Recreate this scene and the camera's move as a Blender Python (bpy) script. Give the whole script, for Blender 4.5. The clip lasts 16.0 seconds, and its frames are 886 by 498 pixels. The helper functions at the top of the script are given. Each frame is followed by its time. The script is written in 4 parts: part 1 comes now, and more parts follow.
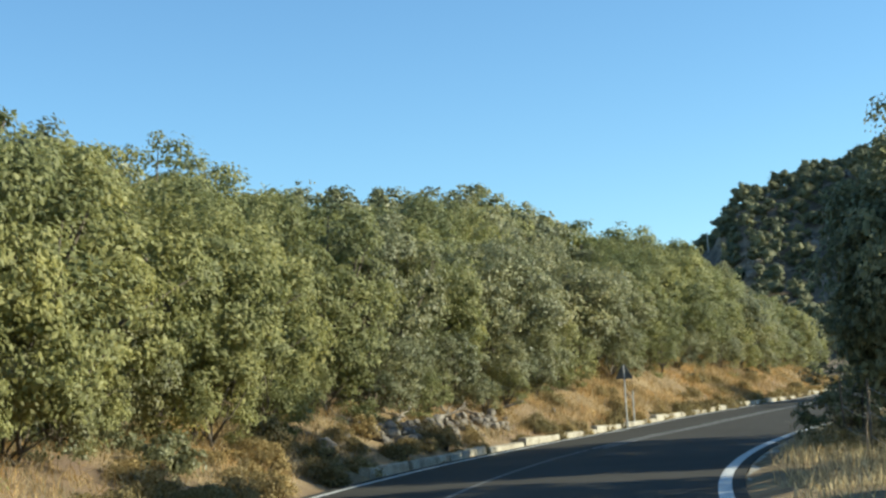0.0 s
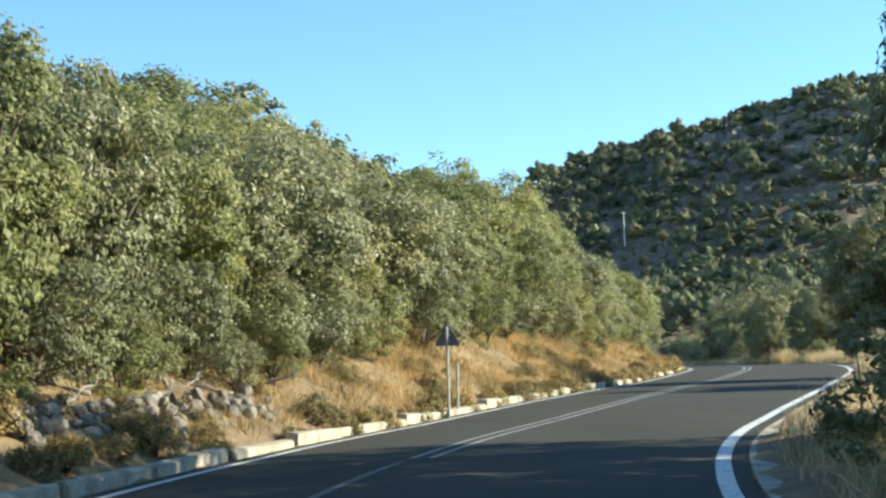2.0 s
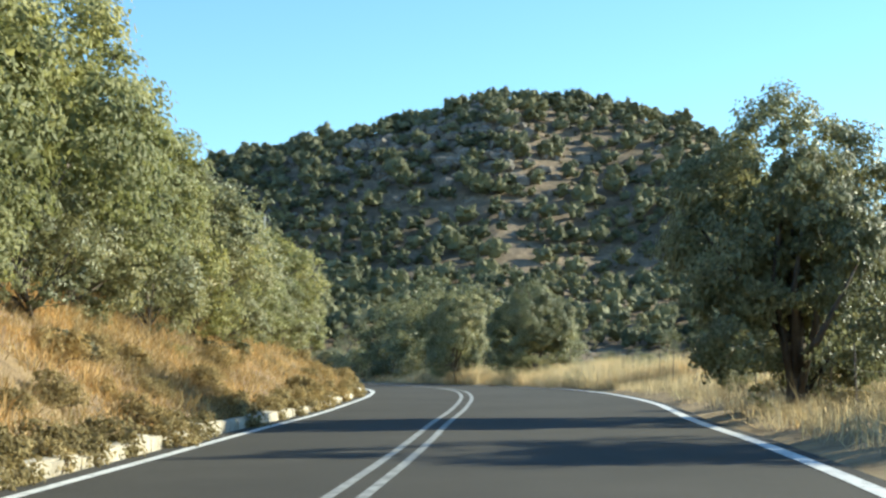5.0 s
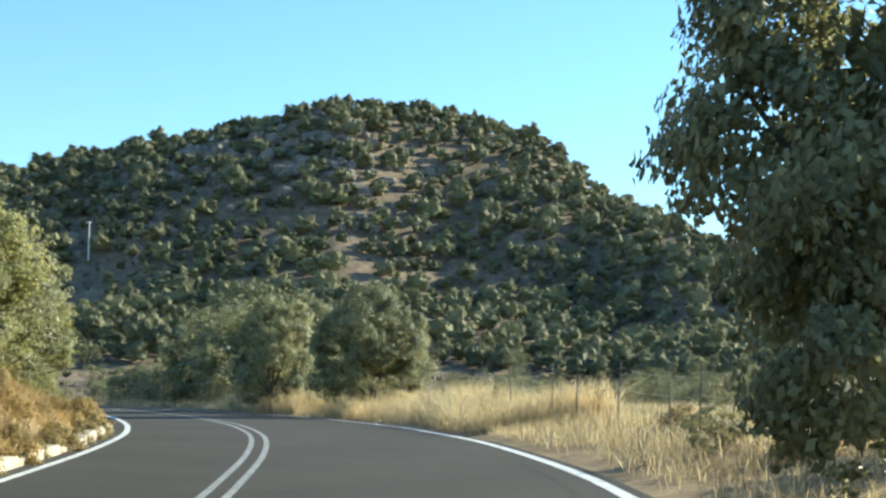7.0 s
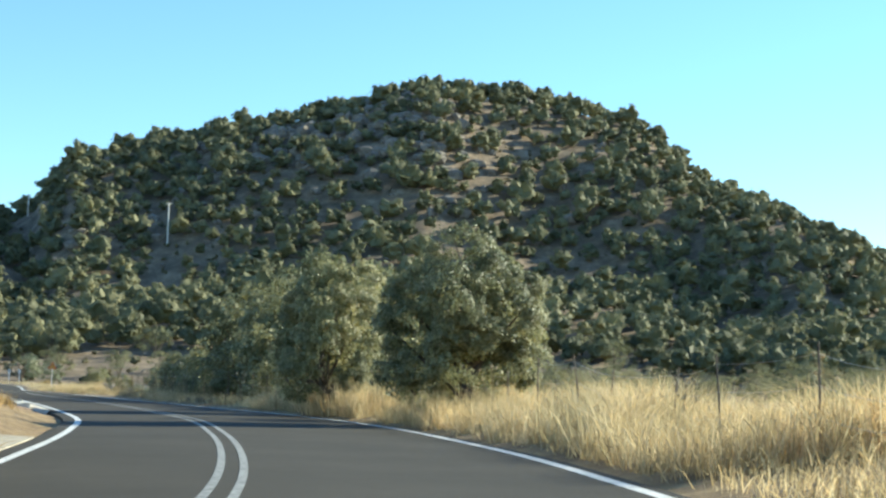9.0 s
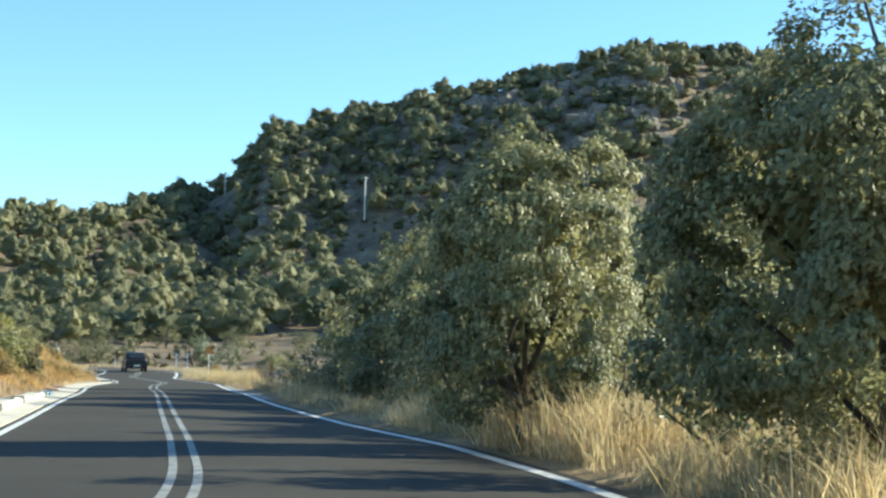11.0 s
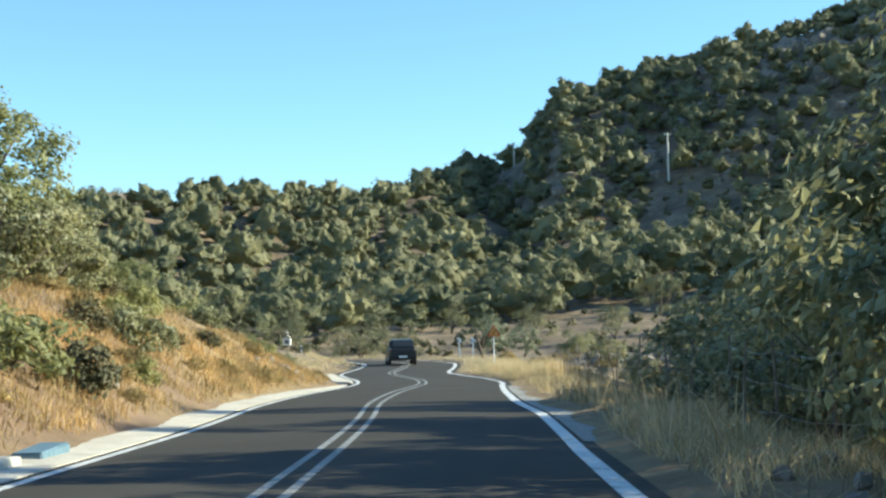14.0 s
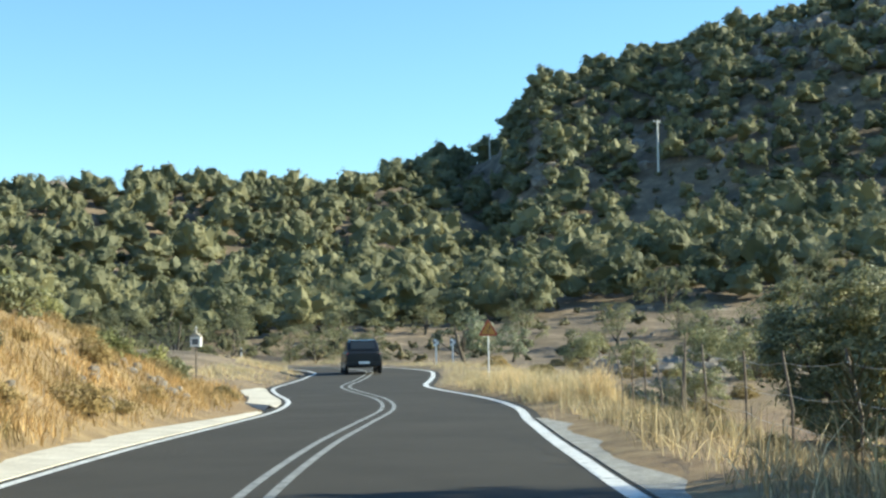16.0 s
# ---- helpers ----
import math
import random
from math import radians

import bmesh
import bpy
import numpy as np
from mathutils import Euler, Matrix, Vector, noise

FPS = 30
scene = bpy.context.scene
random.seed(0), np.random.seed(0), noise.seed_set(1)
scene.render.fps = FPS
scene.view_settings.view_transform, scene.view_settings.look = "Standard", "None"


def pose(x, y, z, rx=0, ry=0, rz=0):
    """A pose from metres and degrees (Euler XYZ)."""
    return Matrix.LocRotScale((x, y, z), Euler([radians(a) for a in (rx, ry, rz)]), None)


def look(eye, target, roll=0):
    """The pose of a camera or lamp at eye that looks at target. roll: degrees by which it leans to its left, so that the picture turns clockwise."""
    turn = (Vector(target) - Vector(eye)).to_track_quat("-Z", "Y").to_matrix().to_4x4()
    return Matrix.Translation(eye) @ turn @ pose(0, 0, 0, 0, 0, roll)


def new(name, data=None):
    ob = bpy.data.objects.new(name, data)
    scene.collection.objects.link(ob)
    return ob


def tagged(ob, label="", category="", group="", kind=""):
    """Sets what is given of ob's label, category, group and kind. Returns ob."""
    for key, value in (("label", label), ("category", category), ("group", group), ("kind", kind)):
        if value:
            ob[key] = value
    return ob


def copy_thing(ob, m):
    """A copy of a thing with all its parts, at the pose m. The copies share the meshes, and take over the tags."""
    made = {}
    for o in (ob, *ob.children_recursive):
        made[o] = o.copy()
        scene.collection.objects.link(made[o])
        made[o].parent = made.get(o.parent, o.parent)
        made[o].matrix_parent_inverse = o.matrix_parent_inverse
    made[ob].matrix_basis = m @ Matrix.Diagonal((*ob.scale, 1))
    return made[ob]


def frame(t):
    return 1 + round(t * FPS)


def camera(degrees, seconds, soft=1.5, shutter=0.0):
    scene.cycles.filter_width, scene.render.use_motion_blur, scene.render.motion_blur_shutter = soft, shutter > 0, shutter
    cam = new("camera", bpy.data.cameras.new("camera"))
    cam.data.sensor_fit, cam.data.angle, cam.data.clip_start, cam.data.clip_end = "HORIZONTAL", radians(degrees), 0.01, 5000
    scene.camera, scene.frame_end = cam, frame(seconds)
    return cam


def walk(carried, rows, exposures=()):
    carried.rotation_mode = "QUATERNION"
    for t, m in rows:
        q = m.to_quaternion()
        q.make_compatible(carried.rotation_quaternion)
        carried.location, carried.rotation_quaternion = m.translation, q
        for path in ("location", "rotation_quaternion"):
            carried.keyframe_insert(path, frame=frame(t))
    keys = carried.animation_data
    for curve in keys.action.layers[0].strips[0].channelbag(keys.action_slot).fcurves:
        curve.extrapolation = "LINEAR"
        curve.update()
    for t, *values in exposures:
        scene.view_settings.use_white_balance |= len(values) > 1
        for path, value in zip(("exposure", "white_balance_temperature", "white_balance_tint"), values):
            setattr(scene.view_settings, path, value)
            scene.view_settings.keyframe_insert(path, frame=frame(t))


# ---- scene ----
cam = camera(32.03, 16.0, soft=2.5)
PATH = [
    (0, (-0.275, -0.981, 1.004), (0.175, 8.957, 2.024), -3.34),
    (0.5, (-0.074, 2.715, 1.007), (0.914, 12.619, 1.970), -2.65),
    (1, (0.268, 6.643, 0.985), (1.605, 16.509, 1.920), -2.50),
    (1.5, (0.766, 10.860, 0.950), (2.320, 20.699, 1.832), -1.74),
    (2, (1.422, 15.371, 0.954), (3.214, 25.176, 1.765), -1.76),
    (2.5, (2.234, 20.111, 0.904), (4.282, 29.875, 1.585), -1.89),
    (3, (3.086, 24.259, 0.951), (5.401, 33.964, 1.615), -1.11),
    (3.5, (4.137, 28.679, 0.986), (6.760, 38.307, 1.640), -0.51),
    (4, (5.399, 32.709, 1.030), (8.371, 42.233, 1.704), -0.13),
    (4.5, (6.943, 37.016, 1.066), (10.409, 46.366, 1.821), -0.06),
    (5, (9.011, 42.130, 1.092), (13.033, 51.245, 1.956), -0.03),
    (5.2, (9.895, 44.020, 1.168), (14.123, 53.038, 2.062), 0.05),
    (5.9, (12.750, 49.922, 1.359), (17.511, 58.662, 2.338), 0.18),
    (6.6, (15.362, 54.570, 1.514), (20.320, 63.198, 2.504), 0.45),
    (7.3, (17.816, 59.074, 1.596), (22.718, 67.735, 2.569), 0.58),
    (7.5, (18.495, 60.327, 1.580), (23.360, 69.010, 2.545), 0.27),
    (8, (20.290, 63.736, 1.652), (25.027, 72.491, 2.608), 0.64),
    (8.2, (21.010, 65.194, 1.652), (25.695, 73.977, 2.607), 0.94),
    (8.9, (24.197, 71.821, 1.778), (28.662, 80.720, 2.706), 1.35),
    (9.6, (28.068, 80.145, 1.995), (32.214, 89.203, 2.877), 1.59),
    (10.3, (31.247, 87.968, 2.151), (34.957, 97.217, 2.978), 1.44),
    (10.5, (31.967, 89.792, 2.141), (35.541, 99.096, 2.961), 1.75),
    (11, (33.786, 94.664, 2.193), (36.986, 104.107, 2.970), 1.37),
    (11.5, (35.278, 99.638, 2.215), (38.044, 109.219, 2.950), 1.36),
    (12, (36.568, 104.748, 2.252), (38.870, 114.456, 2.922), 1.61),
    (12.5, (37.686, 109.879, 2.283), (39.593, 119.674, 2.917), 1.42),
    (13, (38.637, 114.619, 2.288), (40.329, 124.455, 2.919), 1.27),
    (13.5, (39.399, 119.757, 2.331), (40.889, 129.624, 2.972), -0.04),
    (14, (40.154, 124.886, 2.343), (41.502, 134.774, 2.987), -1.05),
    (14.5, (40.778, 130.695, 2.371), (42.082, 140.590, 3.005), -1.37),
    (15, (41.444, 136.239, 2.370), (42.761, 146.131, 3.005), -0.47),
    (15.5, (42.211, 141.936, 2.370), (43.612, 151.816, 3.023), -0.04),
    (16, (43.028, 147.701, 2.339), (44.569, 157.559, 3.004), -0.86),
]
walk(cam, [(t, look(eye, target, roll)) for t, eye, target, roll in PATH],
     exposures=[(0, 0.66, 6050, -5), (2.4, 1.14, 6050, -5), (11.5, 1.14, 6050, -5), (13.5, 1.04, 6050, -5), (16, 1.04, 6050, -5)])

# ---------------------------------------------------------------- light
SUN_BEARING, SUN_HEIGHT = 93.0, 24.0          # degrees clockwise from +y, degrees above the horizon
world = bpy.data.worlds.new("world")
scene.world = world
world.use_nodes = True
wt = world.node_tree
sky = wt.nodes.new("ShaderNodeTexSky")
sky.sky_type = "NISHITA"
sky.sun_disc = False
sky.sun_elevation = radians(SUN_HEIGHT)
sky.sun_rotation = radians(SUN_BEARING)
sky.air_density, sky.dust_density, sky.ozone_density = 1.0, 0.0, 4.5
wt.nodes["Background"].inputs[1].default_value = 0.122
wt.links.new(sky.outputs[0], wt.nodes["Background"].inputs[0])
sun_data = bpy.data.lights.new("sun", "SUN")
sun_data.energy, sun_data.angle, sun_data.color = 5.6, radians(0.6), (1.0, 0.87, 0.68)
sun = new("sun", sun_data)
sb, sh = radians(SUN_BEARING), radians(SUN_HEIGHT)
sun.matrix_world = look((60 + 300 * math.sin(sb), 110 + 300 * math.cos(sb), 300 * math.tan(sh)), (60, 110, 0))

# ---------------------------------------------------------------- materials


def mat(name):
    m = bpy.data.materials.new(name)
    m.use_nodes = True
    return m, m.node_tree, m.node_tree.nodes["Principled BSDF"]


def ramp(t, fac, stops):
    n = t.nodes.new("ShaderNodeValToRGB")
    while len(n.color_ramp.elements) < len(stops):
        n.color_ramp.elements.new(0.5)
    for e, (p, c) in zip(n.color_ramp.elements, stops):
        e.position, e.color = p, (*c, 1)
    t.links.new(fac, n.inputs[0])
    return n.outputs[0]


def noise_tex(t, scale, detail=4, rough=0.6, vec=None):
    n = t.nodes.new("ShaderNodeTexNoise")
    n.inputs["Scale"].default_value, n.inputs["Detail"].default_value, n.inputs["Roughness"].default_value = scale, detail, rough
    if vec is None:
        vec = t.nodes.new("ShaderNodeNewGeometry").outputs["Position"]
    t.links.new(vec, n.inputs["Vector"])
    return n.outputs["Fac"]


def mix(t, fac, a, b, kind="MIX"):
    n = t.nodes.new("ShaderNodeMix")
    n.data_type, n.blend_type = "RGBA", kind
    if isinstance(fac, (int, float)):
        n.inputs[0].default_value = fac
    else:
        t.links.new(fac, n.inputs[0])
    for v, i in ((a, 6), (b, 7)):
        if isinstance(v, tuple):
            n.inputs[i].default_value = (*v, 1)
        else:
            t.links.new(v, n.inputs[i])
    return n.outputs[2]


def bump(t, bsdf, height, strength=0.4, dist=0.05):
    n = t.nodes.new("ShaderNodeBump")
    n.inputs["Strength"].default_value, n.inputs["Distance"].default_value = strength, dist
    t.links.new(height, n.inputs["Height"])
    t.links.new(n.outputs[0], bsdf.inputs["Normal"])


def island(t):
    return t.nodes.new("ShaderNodeNewGeometry").outputs["Random Per Island"]


def leaf_material(name, dark, mid, light, through_amount=0.3, rough=0.45, patch=0.35):
    """Leaves: colour differs from leaf to leaf and from bough to bough, light shines through."""
    m, t, b = mat(name)
    c = ramp(t, island(t), [(0.0, dark), (0.55, mid), (1.0, light)])
    big = ramp(t, noise_tex(t, patch, 2), [(0.32, (0.55, 0.6, 0.55)), (0.5, (0.95, 0.95, 0.9)), (0.68, (1.3, 1.22, 1.05))])
    c = mix(t, 1.0, c, big, "MULTIPLY")
    t.links.new(c, b.inputs["Base Color"])
    b.inputs["Roughness"].default_value = rough
    tr = t.nodes.new("ShaderNodeBsdfTranslucent")
    t.links.new(c, tr.inputs[0])
    ms = t.nodes.new("ShaderNodeMixShader")
    ms.inputs[0].default_value = through_amount
    t.links.new(b.outputs[0], ms.inputs[1])
    t.links.new(tr.outputs[0], ms.inputs[2])
    t.links.new(ms.outputs[0], t.nodes["Material Output"].inputs[0])
    return m


def rough_material(name, stops, scale, fine, rough=0.9, strength=0.5, dist=0.03):
    """Mineral or earthen surfaces: blotches, grain and relief."""
    m, t, b = mat(name)
    c = ramp(t, noise_tex(t, scale, 6, 0.65), stops)
    g = ramp(t, noise_tex(t, fine, 3), [(0.3, (0.8, 0.8, 0.8)), (0.7, (1.15, 1.15, 1.15))])
    t.links.new(mix(t, 1.0, c, g, "MULTIPLY"), b.inputs["Base Color"])
    b.inputs["Roughness"].default_value = rough
    bump(t, b, noise_tex(t, fine, 5, 0.7), strength, dist)
    return m


M_LEAF = leaf_material("oak_leaves", (0.165, 0.172, 0.064), (0.28, 0.28, 0.11), (0.375, 0.368, 0.17), 0.45, 0.62)
M_LEAF_GREY = leaf_material("evergreen_oak_leaves", (0.15, 0.15, 0.072), (0.265, 0.26, 0.13), (0.395, 0.385, 0.225), 0.42, 0.48)
M_LEAF_FAR = leaf_material("distant_oak_leaves", (0.16, 0.163, 0.088), (0.218, 0.217, 0.122), (0.285, 0.28, 0.166), 0.45, 0.7, 0.14)
M_OLIVE = leaf_material("olive_leaves", (0.12, 0.14, 0.08), (0.2, 0.22, 0.13), (0.28, 0.29, 0.19), 0.3)
M_SHRUB = leaf_material("shrub_leaves", (0.06, 0.06, 0.025), (0.12, 0.11, 0.05), (0.2, 0.16, 0.08), 0.25, 0.7)
M_BROOM = leaf_material("dry_cushion_shrub", (0.19, 0.14, 0.06), (0.33, 0.25, 0.11), (0.46, 0.36, 0.18), 0.4, 0.85)
M_GRASS = leaf_material("golden_dry_grass", (0.28, 0.18, 0.075), (0.47, 0.315, 0.14), (0.64, 0.47, 0.24), 0.4, 0.75, 0.5)
M_STRAW = leaf_material("pale_dry_grass", (0.4, 0.3, 0.165), (0.64, 0.51, 0.3), (0.82, 0.7, 0.475), 0.5, 0.75, 0.6)
M_WEED = leaf_material("dry_weed", (0.2, 0.15, 0.08), (0.34, 0.27, 0.16), (0.5, 0.42, 0.28), 0.3, 0.8)
M_BARK = rough_material("bark", [(0.3, (0.07, 0.055, 0.04)), (0.7, (0.16, 0.13, 0.1))], 3.0, 30, 0.95)
M_STONE = rough_material("limestone", [(0.3, (0.12, 0.1, 0.078)), (0.55, (0.22, 0.188, 0.15)), (0.78, (0.36, 0.325, 0.275))], 1.2, 14, 0.9)
M_CONCRETE = rough_material("kerb_concrete", [(0.3, (0.2, 0.17, 0.125)), (0.5, (0.37, 0.325, 0.25)), (0.75, (0.54, 0.49, 0.395))], 2.2, 25, 0.9, 0.4, 0.01)
M_PALE = rough_material("pale_gutter_concrete", [(0.3, (0.4, 0.36, 0.29)), (0.6, (0.58, 0.53, 0.44)), (0.8, (0.68, 0.64, 0.55))], 1.5, 25, 0.9, 0.4, 0.01)
M_WHITEWASH = rough_material("whitewashed_concrete", [(0.32, (0.36, 0.33, 0.27)), (0.47, (0.55, 0.52, 0.44)), (0.8, (0.66, 0.63, 0.55))], 2.5, 25, 0.85, 0.4, 0.01)


def ground_material():
    m, t, b = mat("dry_ground")
    far = noise_tex(t, 0.05, 5, 0.65)
    grass = ramp(t, noise_tex(t, 1.3, 6, 0.7), [(0.3, (0.15, 0.1, 0.052)), (0.5, (0.26, 0.18, 0.09)), (0.7, (0.38, 0.275, 0.14))])
    soil = ramp(t, noise_tex(t, 0.7, 6, 0.7), [(0.3, (0.13, 0.085, 0.055)), (0.6, (0.24, 0.155, 0.1)), (0.8, (0.33, 0.24, 0.17))])
    f = ramp(t, far, [(0.36, (0, 0, 0)), (0.5, (1, 1, 1))])
    near = mix(t, f, soil, grass)
    # stony red-brown soil higher up, with straw left only in small patches
    hill = ramp(t, noise_tex(t, 0.22, 7, 0.75), [(0.32, (0.085, 0.068, 0.042)), (0.5, (0.17, 0.125, 0.08)), (0.62, (0.28, 0.21, 0.135)), (0.72, (0.34, 0.31, 0.26))])
    sep = t.nodes.new("ShaderNodeSeparateXYZ")
    t.links.new(t.nodes.new("ShaderNodeNewGeometry").outputs["Position"], sep.inputs[0])
    mr = t.nodes.new("ShaderNodeMapRange")
    mr.inputs[1].default_value, mr.inputs[2].default_value = 2.6, 5.5
    t.links.new(sep.outputs[2], mr.inputs[0])
    # bare stony terraces past the bend
    ym = t.nodes.new("ShaderNodeMapRange")
    ym.inputs[1].default_value, ym.inputs[2].default_value = 198, 212
    t.links.new(sep.outputs[1], ym.inputs[0])
    top = t.nodes.new("ShaderNodeMath")
    top.operation = "MAXIMUM"
    t.links.new(mr.outputs[0], top.inputs[0])
    t.links.new(ym.outputs[0], top.inputs[1])
    t.links.new(mix(t, top.outputs[0], near, hill), b.inputs["Base Color"])
    b.inputs["Roughness"].default_value = 0.95
    bump(t, b, noise_tex(t, 4, 6, 0.75), 0.8, 0.12)
    return m


def asphalt_material():
    m, t, b = mat("asphalt")
    grain = ramp(t, noise_tex(t, 90, 3), [(0.3, (0.75, 0.75, 0.75)), (0.7, (1.2, 1.2, 1.2))])
    wear = ramp(t, noise_tex(t, 0.35, 5, 0.6), [(0.3, (0.04, 0.036, 0.029)), (0.7, (0.058, 0.052, 0.042))])
    t.links.new(mix(t, 1.0, wear, grain, "MULTIPLY"), b.inputs["Base Color"])
    b.inputs["Roughness"].default_value = 0.9
    b.inputs["Specular IOR Level"].default_value = 0.25
    bump(t, b, noise_tex(t, 120, 3), 0.35, 0.008)
    return m


def line_material():
    m, t, b = mat("road_paint")
    worn = ramp(t, noise_tex(t, 6, 6, 0.75), [(0.36, (0.2, 0.2, 0.19)), (0.47, (0.62, 0.61, 0.58)), (0.7, (0.74, 0.73, 0.7))])
    t.links.new(worn, b.inputs["Base Color"])
    b.inputs["Roughness"].default_value = 0.6
    return m


def plain(name, colour, rough=0.5, metal=0.0, vary=0.15, scale=8):
    m, t, b = mat(name)
    v = ramp(t, noise_tex(t, scale, 4), [(0.3, (1 - vary,) * 3), (0.7, (1 + vary * 0.5,) * 3)])
    t.links.new(mix(t, 1.0, colour, v, "MULTIPLY"), b.inputs["Base Color"])
    b.inputs["Roughness"].default_value, b.inputs["Metallic"].default_value = rough, metal
    return m


M_GROUND, M_ASPHALT, M_LINE = ground_material(), asphalt_material(), line_material()
M_STEEL = plain("galvanised_steel", (0.45, 0.44, 0.42), 0.6, 0.25)
M_SIGNBACK = plain("weathered_sign_back", (0.13, 0.13, 0.125), 0.7, 0.1)
M_POLEWHITE = plain("white_post_paint", (0.75, 0.74, 0.7), 0.5)
M_WOOD = plain("weathered_wood", (0.2, 0.16, 0.12), 0.9, 0, 0.4)
M_POLE = plain("pale_pole", (0.66, 0.63, 0.57), 0.8, 0, 0.25)

# ---------------------------------------------------------------- mesh helpers


def mesh_object(name, verts, faces, material, parent=None, label="", smooth=False):
    me = bpy.data.meshes.new(name)
    me.from_pydata([tuple(v) for v in verts] if not isinstance(verts, np.ndarray) else verts.tolist(), [], faces if isinstance(faces, list) else faces.tolist())
    me.materials.append(material)
    if smooth:
        me.shade_smooth()
    ob = new(name, me)
    if parent is not None:
        ob.parent = parent
    if label:
        ob["label"] = label
    return ob


def part(name, bm, material, parent, label="", smooth=False):
    """Links a bmesh as one mesh object under a thing or a part."""
    me = bpy.data.meshes.new(name)
    bm.to_mesh(me)
    bm.free()
    me.materials.append(material)
    if smooth:
        me.shade_smooth()
    ob = new(name, me)
    if parent is not None:
        ob.parent = parent
    if label:
        ob["label"] = label
    return ob


def empty(name, m, label, category, group=""):
    ob = new(name)
    ob.matrix_basis = m
    return tagged(ob, label, category, group)


def add_box(bm, sx, sy, sz, m=Matrix(), bevel=0.0):
    r = bmesh.ops.create_cube(bm, size=1.0, matrix=m @ Matrix.Diagonal((sx, sy, sz, 1)))
    if bevel:
        edges = list({e for v in r["verts"] for e in v.link_edges})
        bmesh.ops.bevel(bm, geom=edges, offset=bevel, segments=2, affect="EDGES")
    return bm


def add_tube(bm, points, radii, sides=8):
    """A tapered tube along points."""
    rings = []
    for i, p in enumerate(points):
        d = (Vector(points[min(i + 1, len(points) - 1)]) - Vector(points[max(i - 1, 0)])).normalized()
        a = d.orthogonal().normalized()
        b = d.cross(a)
        rings.append([bm.verts.new(Vector(p) + radii[i] * (math.cos(k * 2 * math.pi / sides) * a + math.sin(k * 2 * math.pi / sides) * b)) for k in range(sides)])
    for r, s in zip(rings, rings[1:]):
        # keep the seam from twisting
        off = min(range(sides), key=lambda o: (r[0].co - s[o].co).length)
        for k in range(sides):
            bm.faces.new((r[k], r[(k + 1) % sides], s[(k + 1 + off) % sides], s[(k + off) % sides]))
    bm.faces.new(rings[-1])
    bm.faces.new(list(reversed(rings[0])))
    return bm


# ---------------------------------------------------------------- the road's line
ROAD = [(-2.89, -40.0), (-2.68, -20.0), (-2.12, 0.0), (-0.96, 11.97), (0.17, 19.38), (1.71, 26.73), (3.81, 33.93), (6.54, 40.87), (9.92, 47.52), (13.48, 54.13), (16.9, 60.81), (20.21, 67.54), (23.61, 74.23), (26.86, 80.98), (29.78, 87.87), (32.22, 94.96), (34.35, 102.15), (36.21, 109.4), (37.42, 116.8), (38.45, 124.23), (39.48, 131.66), (40.53, 139.08), (41.59, 146.51), (42.58, 153.94), (43.45, 161.4), (44.61, 168.81), (45.96, 176.19), (47.28, 183.56), (47.98, 191), (47.95, 198), (48.15, 204), (49.2, 210), (50.2, 216), (50.9, 223), (49.5, 231.5), (44, 238.5), (34, 242.5), (20, 244.5), (0, 246), (-40, 244)]


def spline(points, step=0.5):
    """Catmull-Rom curve through points, in even steps."""
    p = [np.array(q, float) for q in points]
    p = [2 * p[0] - p[1]] + p + [2 * p[-1] - p[-2]]
    out = []
    for i in range(1, len(p) - 2):
        for u in np.linspace(0, 1, 24, endpoint=False):
            a, b, c, d = p[i - 1 : i + 3]
            out.append(0.5 * (2 * b + (c - a) * u + (2 * a - 5 * b + 4 * c - d) * u**2 + (3 * b - a - 3 * c + d) * u**3))
    out = np.array(out)
    s = np.r_[0, np.cumsum(np.linalg.norm(np.diff(out, axis=0), axis=1))]
    e = np.arange(0, s[-1], step)
    return np.stack([np.interp(e, s, out[:, k]) for k in range(out.shape[1])], 1)


CL = spline(ROAD)
for _ in range(4):
    CL[1:-1] = (CL[:-2] + 2 * CL[1:-1] + CL[2:]) / 4
TAN = np.gradient(CL, axis=0)
TAN /= np.linalg.norm(TAN, axis=1, keepdims=True)
RIGHT = np.stack([TAN[:, 1], -TAN[:, 0]], 1)
SEG = np.r_[0, np.cumsum(np.linalg.norm(np.diff(CL, axis=0), axis=1))]


def road_z(y):
    return np.interp(y, [-20, 5, 14, 22, 30, 38, 46, 54, 62, 70, 78, 86, 94, 102, 110, 118, 126, 134, 142, 150, 160, 170, 180, 190, 198, 204, 210, 216, 224, 235, 246, 260], [-0.328, -0.333, -0.382, -0.394, -0.34, -0.244, -0.086, 0.161, 0.31, 0.41, 0.608, 0.766, 0.863, 0.901, 0.951, 1.005, 1.048, 1.067, 1.055, 1.033, 1.054, 1.054, 1.016, 1.002, 1.06, 1.1, 1.2, 1.32, 1.45, 1.6, 1.66, 1.7])


